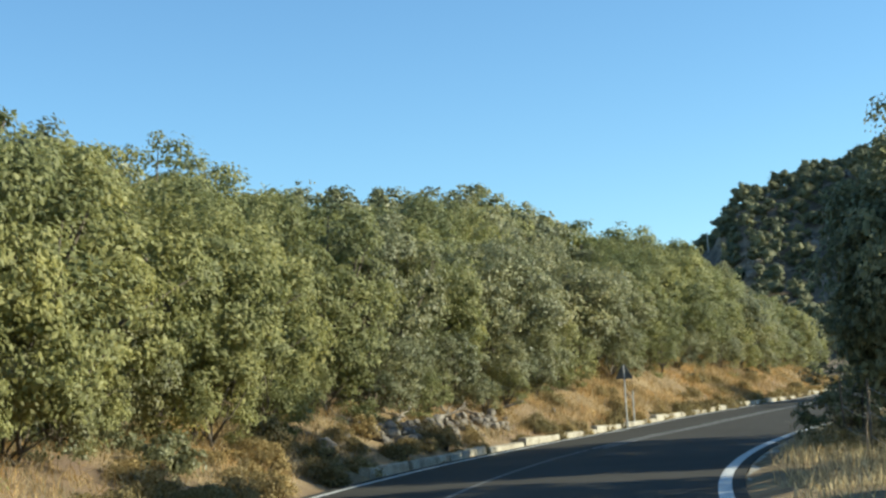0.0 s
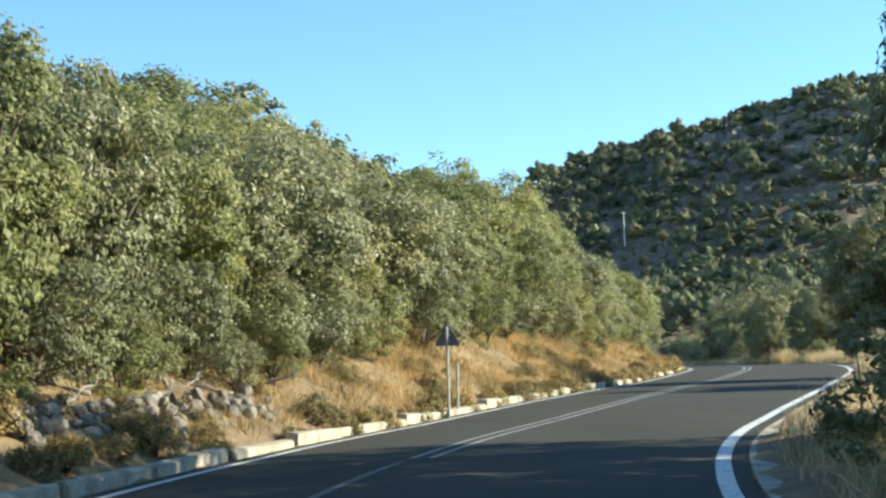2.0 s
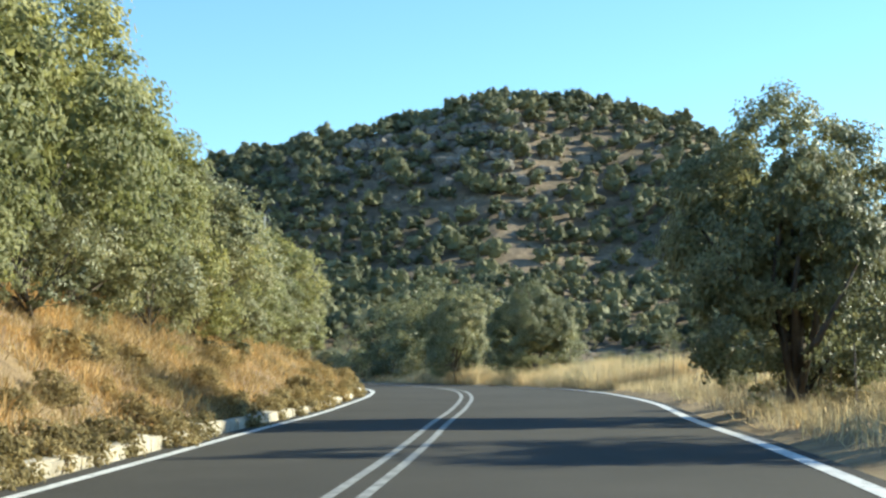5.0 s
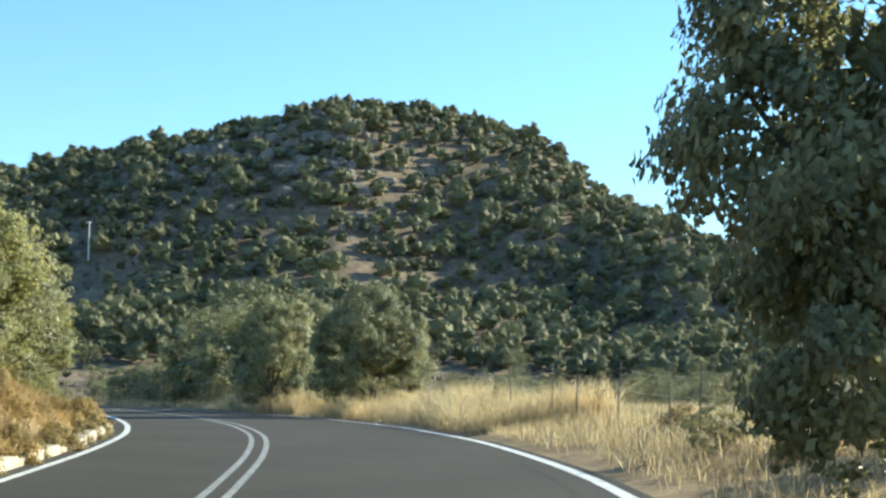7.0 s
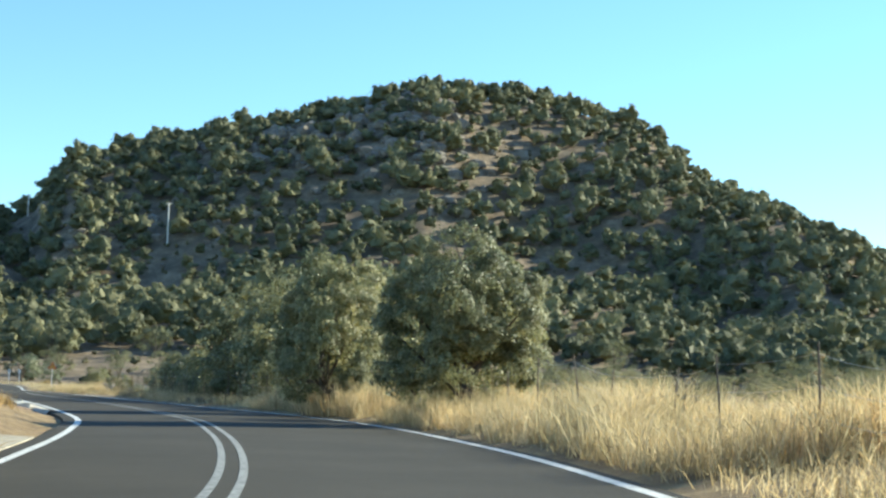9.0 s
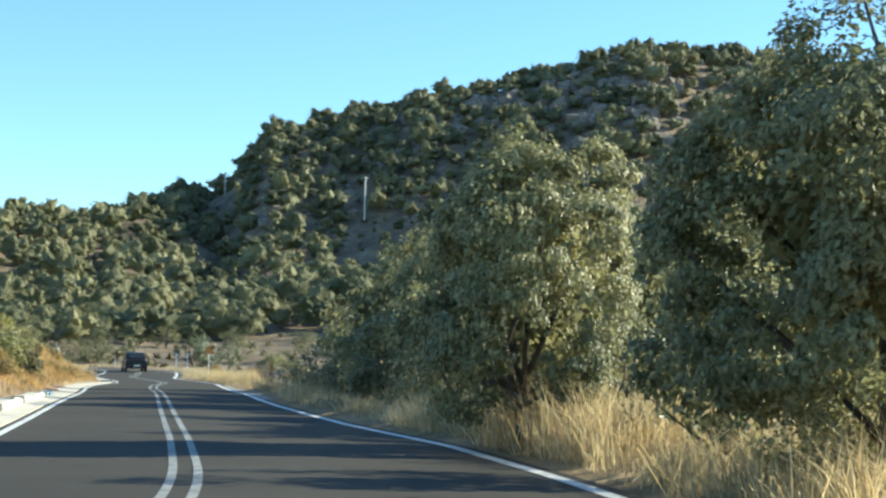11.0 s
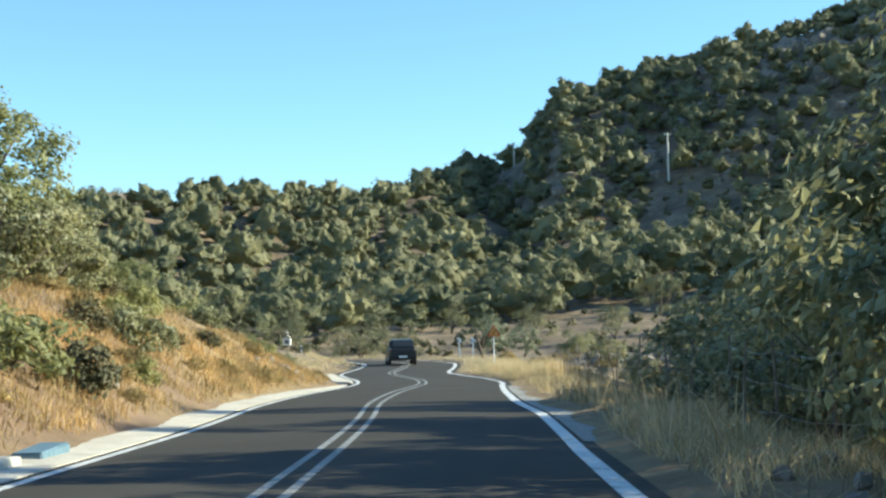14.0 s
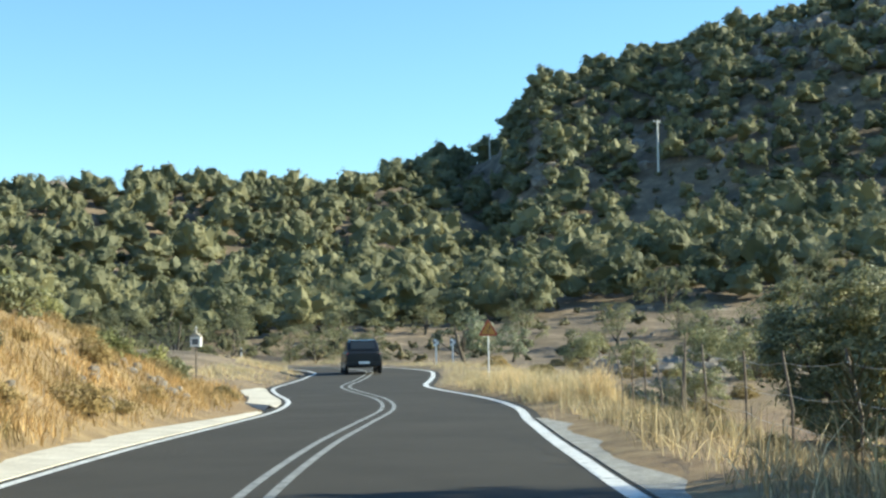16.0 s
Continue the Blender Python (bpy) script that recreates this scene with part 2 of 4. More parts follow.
CZ = road_z(CL[:, 1])
for _ in range(12):
    CZ[1:-1] = (CZ[:-2] + 2 * CZ[1:-1] + CZ[2:]) / 4
WIDTH_Y = [-20, 20, 34, 48, 62, 76, 90, 104, 118, 125, 131, 137, 144, 155, 166, 178, 200, 215, 300]
WL = np.interp(CL[:, 1], WIDTH_Y, [2.78, 2.78, 2.72, 2.73, 2.8, 2.83, 2.8, 2.78, 2.77, 2.71, 2.72, 2.77, 2.81, 2.78, 2.72, 2.62, 2.58, 2.58, 2.58])                        # centre to the left edge line
WR = np.interp(CL[:, 1], WIDTH_Y, [2.89, 3.95, 4.22, 4.32, 4.5, 4.7, 4.4, 4.44, 4.12, 3.46, 3.24, 3.12, 3.16, 3.39, 3.32, 3.03, 2.94, 2.94, 2.94])


def at_road(i, d, z=0.0):
    """A point d metres to the right of the road's middle at its step i."""
    return Vector((CL[i, 0] + RIGHT[i, 0] * d, CL[i, 1] + RIGHT[i, 1] * d, CZ[i] + z))


def step_at(y):
    return int(np.argmin(np.abs(CL[:, 1] - y) + 1000 * (SEG > 330)))


def nearest(x, y):
    """For arrays of places: the road's nearest step and the distance to the right of its middle."""
    q = np.stack([np.ravel(x), np.ravel(y)], 1)
    idx = np.empty(len(q), int)
    for a in range(0, len(q), 4000):
        dd = ((q[a : a + 4000, None, :] - CL[None, ::2, :]) ** 2).sum(-1)
        idx[a : a + 4000] = 2 * dd.argmin(1)
    off = q - CL[idx]
    d = (off * RIGHT[idx]).sum(1)
    far = np.linalg.norm(off, axis=1)
    return idx, np.where(d < 0, -1, 1) * np.maximum(np.abs(d), far * 0.999)


# ---------------------------------------------------------------- the lie of the land
HILL = [  # bearing from (30, 100), distance of the foot, of the ridge, height of the ridge
    (-60, 90, 330, 26), (-25, 130, 330, 31), (-3, 165, 330, 32), (3, 165, 350, 33), (6.7, 167, 365, 33.5), (8.3, 168, 377, 40), (11.2, 170, 425, 48), (12.8, 172, 415, 63), (16, 172, 428, 72.5),
    (19, 175, 412, 74.5), (23, 180, 410, 79.5), (27, 185, 410, 86), (32, 190, 430, 88), (35, 190, 420, 80), (38, 185, 385, 57), (42, 180, 335, 41.5), (45, 170, 325, 32.5), (52, 160, 320, 15), (70, 150, 320, 6), (180, 150, 320, 4), (300, 90, 330, 24)]


def smooth01(a):
    a = np.clip(a, 0, 1)
    return a * a * (3 - 2 * a)


NT = np.random.RandomState(4).rand(64, 64)


def vnoise(x, y, size):
    """Smooth value noise, -1 to 1."""
    u, v = np.asarray(x) / size + 500.3, np.asarray(y) / size + 500.7
    i, j = np.floor(u).astype(int), np.floor(v).astype(int)
    a, b = smooth01(u - i), smooth01(v - j)
    g = lambda p, q: NT[p % 64, q % 64]
    return 2 * ((g(i, j) * (1 - a) + g(i + 1, j) * a) * (1 - b) + (g(i, j + 1) * (1 - a) + g(i + 1, j + 1) * a) * b) - 1


def land(x, y):
    """Height of the ground at arrays of places."""
    x, y = np.ravel(np.asarray(x, float)), np.ravel(np.asarray(y, float))
    r, th = np.hypot(x - 30, y - 100), np.degrees(np.arctan2(x - 30, y - 100))
    th = np.where(th < -60, th + 360, th)
    hb = [h[0] for h in HILL]
    rf, rr, zz = (np.interp(th, hb, [h[k] for h in HILL]) for k in (1, 2, 3))
    u = (r - rf) / (rr - rf)
    rise = np.where(u < 1, 0.55 * np.clip(u, 0, 1) + 0.45 * smooth01((u - 0.42) / 0.57), 1 - 0.25 * np.clip(u - 1, 0, 3))
    hill = 1.5 + (zz - 1.5) * np.where(u <= 0, 0, rise)
    hill += np.clip(u * 3, 0, 1) * np.where(r < 900, 1, 0) * (1.6 * vnoise(x, y, 34) + 0.7 * vnoise(x, y, 11))
    terrace = np.clip(u * 4, 0, 1) * np.clip((0.75 - u) * 6, 0, 1)
    hill += terrace * 0.5 * np.sin(hill * 2 * np.pi / 3.4)
    i, d = nearest(x, y)
    z0, yy, a = CZ[i], CL[i, 1], np.abs(d)
    # left: the bank and the wooded slope above it; right: verge, then a shallow dip
    left = np.clip(a - 2.78 - np.interp(yy, [90, 97], [0.78, 1.0]), 0, None)
    bank_h = np.interp(yy, [-30, 5, 30, 45, 60, 85, 96, 108, 124, 135, 165, 180, 192], [0.8, 0.9, 1.0, 1.4, 1.9, 1.9, 0.9, 0.3, 1.2, 2.3, 2.9, 2.5, 0.9])
    bank_w = np.interp(yy, [0, 40, 60, 90, 130, 180], [4, 3.6, 3.6, 4, 5, 5])
    slope = np.interp(yy, [-30, 20, 50, 85, 100, 115, 135, 170, 200], [0.2, 0.26, 0.3, 0.28, 0.12, 0.05, 0.12, 0.1, 0.0])
    zl = z0 + np.interp(yy, [20, 34, 90, 98, 300], [0.15, 0.3, 0.3, 0.14, 0.14]) * smooth01(left / 0.3) + bank_h * smooth01(left / bank_w) ** 0.8 + slope * np.clip(left - bank_w, 0, 22)
    right = np.clip(a - WR[i] - 0.4, 0, None)
    dip = np.interp(yy, [-30, 20, 45, 70, 100, 130, 150, 180, 215], [0.2, 0.3, 0.1, 0.1, 0.2, 0.7, 1.7, 2.5, 0.3])
    zrr = z0 + 0.1 * smooth01(right / 0.6) - dip * smooth01((right - 1.2) / 6)
    zrr += np.interp(yy, [56, 66, 108, 120], [0, 0.4, 0.4, 0]) * smooth01((right - 0.8) / 3)
    side = np.where(d < 0, zl, zrr)
    side += 0.12 * vnoise(x, y, 2.3) * np.clip((np.where(d < 0, left, right) - 0.4) / 2, 0, 1)
    side = np.where(np.where(d < 0, left, right) <= 0, z0 - 0.07, side)
    reach = np.where(d < 0, 45.0, 40.0)
    k = smooth01((a - 14) / reach)
    return side * (1 - k) + np.where(d < 0, np.maximum(hill, side * (1 - k)), hill) * k


def land1(x, y):
    return float(land([x], [y])[0])


def axis(lo, hi, step, far):
    mid = list(np.arange(lo, hi + 0.01, step))
    out, s = [], step
    while (out[-1] if out else hi) < far:
        s = min(s * 1.16, 220) if (out[-1] if out else hi) > 520 else min(s * 1.16, 6)
        out.append((out[-1] if out else hi) + s)
    neg, s = [], step
    while (neg[-1] if neg else lo) > -far:
        s = min(s * 1.16, 220) if (neg[-1] if neg else lo) < -160 else min(s * 1.16, 9)
        neg.append((neg[-1] if neg else lo) - s)
    return np.array(neg[::-1] + mid + out)


gx, gy = axis(-22, 72, 0.9, 3600), axis(-6, 250, 1.1, 3600)
GX, GY = np.meshgrid(gx, gy)
GZ = land(GX, GY)
nx, ny = len(gx), len(gy)
ids = np.arange(nx * ny).reshape(ny, nx)
quads = np.stack([ids[:-1, :-1], ids[:-1, 1:], ids[1:, 1:], ids[1:, :-1]], -1).reshape(-1, 4)
ground = mesh_object("ground", np.stack([GX.ravel(), GY.ravel(), GZ], 1), quads, M_GROUND, smooth=True)
tagged(ground, "dry straw-coloured ground rising to a rocky hillside", "ground", kind="structure")


def strip(name, i0, i1, offs, zs, material, label, category, close=True):
    """A ribbon along the road: offsets to the right of the middle (arrays or numbers) and heights."""
    n = i1 - i0
    v, fc = [], []
    for k in range(n):
        for o, z in zip(offs, zs):
            v.append(at_road(i0 + k, o[i0 + k] if isinstance(o, np.ndarray) else o, z))
    w = len(offs)
    for k in range(n - 1):
        for j in range(w - 1):
            fc.append((k * w + j, k * w + j + 1, (k + 1) * w + j + 1, (k + 1) * w + j))
    ob = mesh_object(name, v, fc, material)
    return tagged(ob, label, category, kind="structure")


NROAD = len(CL)
strip("road", 0, NROAD, [-WL - 0.35, -WL - 0.34, 0.0, WR + 0.3, WR + 0.32], [-0.1, 0.0, 0.03, 0.0, -0.1], M_ASPHALT, "dark grey asphalt road with worn patches", "road")


def line(name, off, wide, i0, i1, label, paint=None):
    z = lambda o: 0.03 * (1 - np.abs(o) / 5)
    a, b = off - wide / 2, off + wide / 2
    v, fc = [], []
    for k, i in enumerate(range(i0, i1)):
        for o in (a, b):
            oo = o[i] if isinstance(o, np.ndarray) else o
            edge = WR[i] + 0.3 if oo > 0 else WL[i] + 0.34
            v.append(at_road(i, oo, 0.005 + 0.03 * (1 - abs(oo) / edge)))
        if k:
            fc.append((2 * k - 2, 2 * k - 1, 2 * k + 1, 2 * k))
    return tagged(mesh_object(name, v, fc, paint or M_LINE), label, "road marking", kind="structure")


line("edge_line_right", WR.copy(), 0.2, 0, NROAD, "worn white edge line on asphalt")
line("edge_line_left", -WL, 0.14, 0, NROAD, "thin worn white edge line on asphalt")
M_CENTRE, tt, bb = mat("worn_road_paint")
tt.links.new(ramp(tt, noise_tex(tt, 7, 6, 0.75), [(0.36, (0.1, 0.1, 0.095)), (0.5, (0.25, 0.25, 0.235)), (0.72, (0.42, 0.42, 0.4))]), bb.inputs["Base Color"])
bb.inputs["Roughness"].default_value = 0.7
M_FAINT, tt, bb = mat("worn_off_road_paint")
tt.links.new(ramp(tt, noise_tex(tt, 7, 6, 0.75), [(0.42, (0.065, 0.063, 0.058)), (0.6, (0.16, 0.16, 0.15)), (0.75, (0.3, 0.3, 0.28))]), bb.inputs["Base Color"])
bb.inputs["Roughness"].default_value = 0.7
IC = step_at(37)
for k, o in (("a", -0.14), ("b", 0.14)):
    line("centre_line_" + k, np.full(NROAD, o), 0.1, IC, NROAD, "worn white double centre line on asphalt", M_CENTRE)
line("centre_line_c", np.full(NROAD, -0.14), 0.11, 0, IC, "faint, almost worn-off centre line on asphalt", M_FAINT)

# ---------------------------------------------------------------- kerbs and gutters
RNG = np.random.RandomState(11)


def block_mesh(name, sx, sy, sz, material, seed, rough=0.02):
    """A cast or worn block with softened, slightly uneven edges; its base at z = 0."""
    rng = np.random.RandomState(seed)
    bm = bmesh.new()
    add_box(bm, sx, sy, sz, Matrix.Translation((0, 0, sz / 2)), 0.025)
    for v in bm.verts:
        v.co += Vector(rng.normal(size=3)) * rough * 0.4
    me = bpy.data.meshes.new(name)
    bm.to_mesh(me)
    bm.free()
    me.materials.append(material)
    return me


def piece(name, me, m, parent):
    ob = new(name, me)
    ob.parent = parent
    ob.matrix_basis = m
    return ob


def kerb(name, y0, y1, off, length, materials, gaps, label):
    top = tagged(new(name), label, "kerb", kind="structure")
    i, k = step_at(y0), 0
    rng = np.random.RandomState(int(y0))
    while CL[i, 1] < y1:
        if rng.rand() > gaps:
            me = materials[k % len(materials)]
            q, t = at_road(i, -off - rng.rand() * 0.03, -0.2 + rng.rand() * 0.05), TAN[i]
            piece("kerb_block", me, pose(q.x, q.y, q.z, rng.normal() * 0.8, rng.normal() * 1.2, math.degrees(math.atan2(t[1], t[0]))), top)
        i += int(round(length / 0.5))
        k += 1
    return top


KB = [block_mesh("kerb_block", 2.97, 0.24, 0.36, M_CONCRETE, 1), block_mesh("kerb_block", 2.98, 0.24, 0.34, M_CONCRETE, 2), block_mesh("kerb_block", 2.9, 0.25, 0.35, M_CONCRETE, 3), block_mesh("kerb_block", 2.95, 0.24, 0.31, M_CONCRETE, 7)]
kerb("kerb_1", 31, 93, 3.27, 3.0, KB, 0.0, "cream concrete kerb blocks along the foot of the bank")
M_BLUE = plain("faded_blue_paint", (0.12, 0.2, 0.26), 0.7, 0, 0.3)
KB2 = [block_mesh("kerb_block", 2.9, 0.4, 0.36, M_WHITEWASH, 4), block_mesh("kerb_block", 2.9, 0.4, 0.36, M_WHITEWASH, 5), block_mesh("kerb_block", 1.4, 0.4, 0.34, M_BLUE, 6)]
kerb("kerb_2", 121, 145, 3.63, 3.0, [KB2[0], KB2[1], KB2[2], KB2[1], KB2[0], KB2[1]], 0.0, "low whitewashed concrete kerb, one block painted blue")


def gutter(name, y0, y1, side, near, far, z0, z1, material, label):
    i0, i1 = step_at(y0), step_at(y1)
    n = i1 - i0
    v, fc = [], []
    for k in range(n):
        u = k / n
        w = far * min(1, 0.15 + 6 * u, 0.15 + 6 * (1 - u))
        e = (WL if side < 0 else WR)[i0 + k] + near
        wob = 0.05 * float(vnoise(k * 0.5, 0, 2.0))
        v += [at_road(i0 + k, side * e, -0.05), at_road(i0 + k, side * e, z0), at_road(i0 + k, side * (e + w + wob), z1), at_road(i0 + k, side * (e + w + wob + 0.12), z1 - 0.15)]
        if k:
            for j in range(3):
                a = 4 * k + j
                q = (a - 4, a - 3, a + 1, a)
                fc.append(q if side > 0 else q[::-1])
    return tagged(mesh_object(name, v, fc, material), label, "gutter", kind="structure")


gutter("gutter_1", 91, 99, -1, 0.36, 1.5, 0.012, 0.05, M_CONCRETE, "pale concrete apron at the end of the kerb")
gutter("gutter_2", 116, 183, -1, 0.2, 0.8, 0.014, 0.05, M_PALE, "pale concrete gutter strip beside the road")
gutter("gutter_3", 186, 203, -1, 0.2, 0.9, 0.014, 0.08, M_PALE, "pale concrete gutter strip in the bend")
gutter("gutter_4", 24, 52, 1, 0.34, 0.55, 0.0, -0.02, M_CONCRETE, "broken concrete gutter at the inside of the bend")
gutter("gutter_5", 146, 178, 1, 0.17, 1.0, 0.012, 0.0, rough_material("gravel_shoulder", [(0.3, (0.2, 0.19, 0.165)), (0.6, (0.34, 0.325, 0.29)), (0.8, (0.46, 0.44, 0.4))], 5, 40), "grey gravel shoulder beside the edge line")

# ---------------------------------------------------------------- trees


def unit(n, rng):
    v = rng.normal(size=(n, 3))
    return v / np.linalg.norm(v, axis=1, keepdims=True)


def leaf_cloud(centres, radii, per, size, rng, out=None, flat=0.85, droop=0.15, stray=0.75):
    """Folded leaves scattered through the shells of many small clumps, turned to the outside of the crown."""
    n = len(centres) * per
    c = np.repeat(centres, per, 0)
    rr = np.repeat(radii, per)
    d = unit(n, rng)
    d[:, 2] = np.where(d[:, 2] < -0.3, -d[:, 2] * 0.7, d[:, 2])
    d /= np.linalg.norm(d, axis=1, keepdims=True)
    o = d if out is None else np.repeat(out, per, 0)
    p = c + d * (rr * (0.35 + 0.7 * rng.rand(n) ** 0.6))[:, None] * np.array([1, 1, flat])
    nrm = d * 0.8 + o * 0.8 + unit(n, rng) * stray + np.array([0, 0, 0.25])
    nrm /= np.linalg.norm(nrm, axis=1, keepdims=True)
    a = np.cross(nrm, unit(n, rng))
    a /= np.linalg.norm(a, axis=1, keepdims=True) + 1e-9
    b = np.cross(nrm, a)
    s = size * (0.55 + 0.9 * rng.rand(n))[:, None]
    v = np.stack([p - a * s * 0.6, p - b * s * 0.36 - nrm * s * droop, p + a * s * 0.6, p + b * s * 0.36 - nrm * s * droop], 1).reshape(-1, 3)
    return v, np.arange(4 * n).reshape(n, 4)


def foliage_mesh(name, centres, radii, per, size, rng, material, parent, out=None, core=0, stray=0.75):
    v, f = leaf_cloud(centres, radii, per, size, rng, out, stray=stray)
    if core:
        # larger leaves added inside the crown to block sight and light through it
        mid, half = centres.mean(0), centres.max(0) - centres.min(0)
        inner = mid + unit(core, rng) * half * 0.3 * (rng.rand(core, 1) ** 0.4)
        w, g = leaf_cloud(inner, np.full(core, 0.2), 1, 0.02 * float(half[:2].mean()) + 0.07, rng)
        v, f = np.concatenate([v, w]), np.concatenate([f, g + len(v)])
    return mesh_object(name, v, f, material, parent)


def crown_clumps(rng, height, radius, low, n):
    """Centres, radii and outward ways of the clumps of a crown that billows in rounded boughs between low and height."""
    mid, half = (height + low) / 2, (height - low) / 2
    nl = int(min(24, max(7, n // 11)))
    k = np.arange(nl)
    z = np.clip(1 - 1.8 * (k + 0.4 + 0.3 * rng.rand(nl)) / nl, -0.85, 0.97)
    a = k * 2.4 + rng.rand(nl) * 1.1
    q = np.sqrt(1 - np.where(z < 0, 0.3, 1.0) * z * z)
    way = np.stack([q * np.cos(a), q * np.sin(a), z], 1)
    lobe = way * (0.46 + 0.26 * rng.rand(nl))[:, None] * np.array([radius, radius, half])
    size = radius * (0.27 + 0.17 * rng.rand(nl))
    w = rng.randint(nl, size=n)
    d = unit(n, rng) + 0.75 * way[w]
    d /= np.linalg.norm(d, axis=1, keepdims=True)
    p = lobe[w] + d * (size[w] * (0.7 + 0.35 * rng.rand(n)))[:, None] * np.array([1, 1, 0.8])
    p[:, 2] = np.maximum(p[:, 2], -half)
    return p + [0, 0, mid], size[w] * (0.3 + 0.22 * rng.rand(n)) * (230 / max(n, 40)) ** 0.25, 0.5 * d + 0.6 * way[w]


def build_tree(name, seed, height, radius, low, clumps, per, leaf, material, label, category="tree", limbs=7, trunk_r=0.16, group="", stems=1, core=0, stray=0.75):
    rng = np.random.RandomState(seed)
    tree = empty(name, Matrix(), label, category, group)
    bm = bmesh.new()
    pts, rad, out = crown_clumps(rng, height, radius, low, clumps)
    for _ in range(stems):
        lean = rng.normal(size=2) * 0.09 * height
        base = rng.normal(size=2) * 0.25 * (stems > 1)
        fork = low + 0.25 * (height - low)
        trunk = [(base[0], base[1], -0.5), (base[0] + lean[0] * 0.3, base[1] + lean[1] * 0.1, fork * 0.45), (base[0] + lean[0] * 0.5, base[1] + lean[1] * 0.7, fork), (lean[0], lean[1], low + 0.7 * (height - low))]
        tr = trunk_r / stems**0.4
        add_tube(bm, trunk, [tr * 1.35, tr, tr * 0.8, tr * 0.25], 8)
        for _ in range(limbs):
            end = pts[rng.randint(len(pts))]
            st0 = Vector(trunk[1]).lerp(Vector(trunk[2]), rng.rand())
            mid = st0.lerp(Vector(end), 0.5) + Vector(rng.normal(size=3)) * 0.1 * radius
            add_tube(bm, [st0, mid, Vector(end)], [tr * 0.5, tr * 0.32, tr * 0.08], 5)
    part("trunk", bm, M_BARK, tree, smooth=True)
    foliage_mesh("crown", pts, rad, per, leaf, rng, material, tree, out, core, stray)
    return tree


def bush(name, seed, r, h, clumps, per, leaf, material, label, category="shrub", group=""):
    """A low mound of twigs and leaves."""
    rng = np.random.RandomState(seed)
    ob = empty(name, Matrix(), label, category, group)
    d = unit(clumps, rng)
    d[:, 2] = np.abs(d[:, 2])
    c = d * np.array([r * 0.72, r * 0.72, h * 0.72]) * (0.6 + 0.4 * rng.rand(clumps, 1)) * (0.85 + 0.3 * rng.rand(clumps, 1))
    foliage_mesh("foliage", c, r * (0.18 + 0.2 * rng.rand(clumps)), per, leaf, rng, material, ob)
    bm = bmesh.new()
    for k in range(6):
        e = c[rng.randint(clumps)]
        add_tube(bm, [(e[0] * 0.1, e[1] * 0.1, -0.1), (e[0] * 0.5, e[1] * 0.5, e[2] * 0.6), tuple(e)], [0.025, 0.018, 0.006], 4)
    part("branching_stem", bm, M_BARK, ob)
    return ob


def stand(proto, x, y, scale=1.0, turn=None, sink=0.1, tall=1.0):
    """Puts a copy of a tree or plant on the ground."""
    turn = RNG.rand() * 360 if turn is None else turn
    ob = copy_thing(proto, pose(x, y, land1(x, y) - sink, 0, 0, turn))
    ob.scale = (scale, scale, scale * tall)
    return ob


def place(protos, rows, sink=0.1):
    for n, (x, y, s, tall) in enumerate(rows):
        stand(protos[n % len(protos)], x, y, s, tall=tall, sink=sink)


def beside(y, d):
    """A place d metres to the right of the road's middle."""
    q = at_road(step_at(y), d)
    return q.x, q.y


PROTOS = []


def proto(ob):
    PROTOS.append(ob)
    return ob


LBL = "dense green oak on the wooded bank, branches nearly to the ground"
FRONT = [proto(build_tree("oak_tree", 20 + k, 5.0, 2.6, 0.1, 300, 48, 0.098, (M_LEAF, M_LEAF, M_LEAF_GREY)[k % 3], LBL, group="oaks on the wooded bank", stems=1 + k % 2, trunk_r=0.17, core=1100)) for k in range(6)]
BACK = [proto(build_tree("oak_tree", 30 + k, 5.6, 2.9, 0.5, 150, 26, 0.19, (M_LEAF, M_LEAF_GREY)[k % 2], "tall green oak rising behind the roadside trees", group="oaks on the wooded bank", trunk_r=0.2)) for k in range(3)]
HOLM = [proto(build_tree("holm_oak_tree", 40 + k, 6.2, 3.0, -0.3, 240, 32, 0.16, M_LEAF_GREY, "dark grey-green holm oak beside the verge", group="holm oaks by the verge", trunk_r=0.2, core=1300)) for k in range(3)]
BIG = [proto(build_tree("holm_oak_tree", 45 + k, 6.2, 3.0, -0.5, 760, 54, 0.092, M_LEAF_GREY, "dense dark grey-green holm oak close to the road", group="holm oaks by the verge", trunk_r=0.2, limbs=12, core=3200)) for k in range(2)]
SMALL = [proto(build_tree("holm_oak_tree", 50 + k, 4.0, 2.3, -0.4, 110, 28, 0.15, M_LEAF_GREY, "low bushy holm oak beside the verge", group="low holm oaks", trunk_r=0.11, stems=2, core=700)) for k in range(2)]
SAPLING = [proto(build_tree("oak_sapling", 55 + k, 4.0, 2.3, -0.4, 150, 40, 0.11, (M_LEAF, M_LEAF_GREY)[k], "bushy green oak sapling at the foot of the wood", group="oak saplings", trunk_r=0.1, stems=2, core=600)) for k in range(2)]
FOOT = [proto(build_tree("oak_tree", 60 + k, 4.4, 2.6, 0.0, 70, 26, 0.13, M_LEAF_FAR, "rounded grey-green oak at the foot of the hill", group="oaks at the foot of the hill", trunk_r=0.15, limbs=4, core=260, stray=0.3)) for k in range(4)]
NEAR = proto(build_tree("holm_oak_tree", 48, 6.2, 3.0, 0.45, 420, 140, 0.085, M_LEAF_GREY, "dense dark holm oak overhanging the verge", group="holm oaks by the verge", trunk_r=0.22, limbs=9, core=3600))
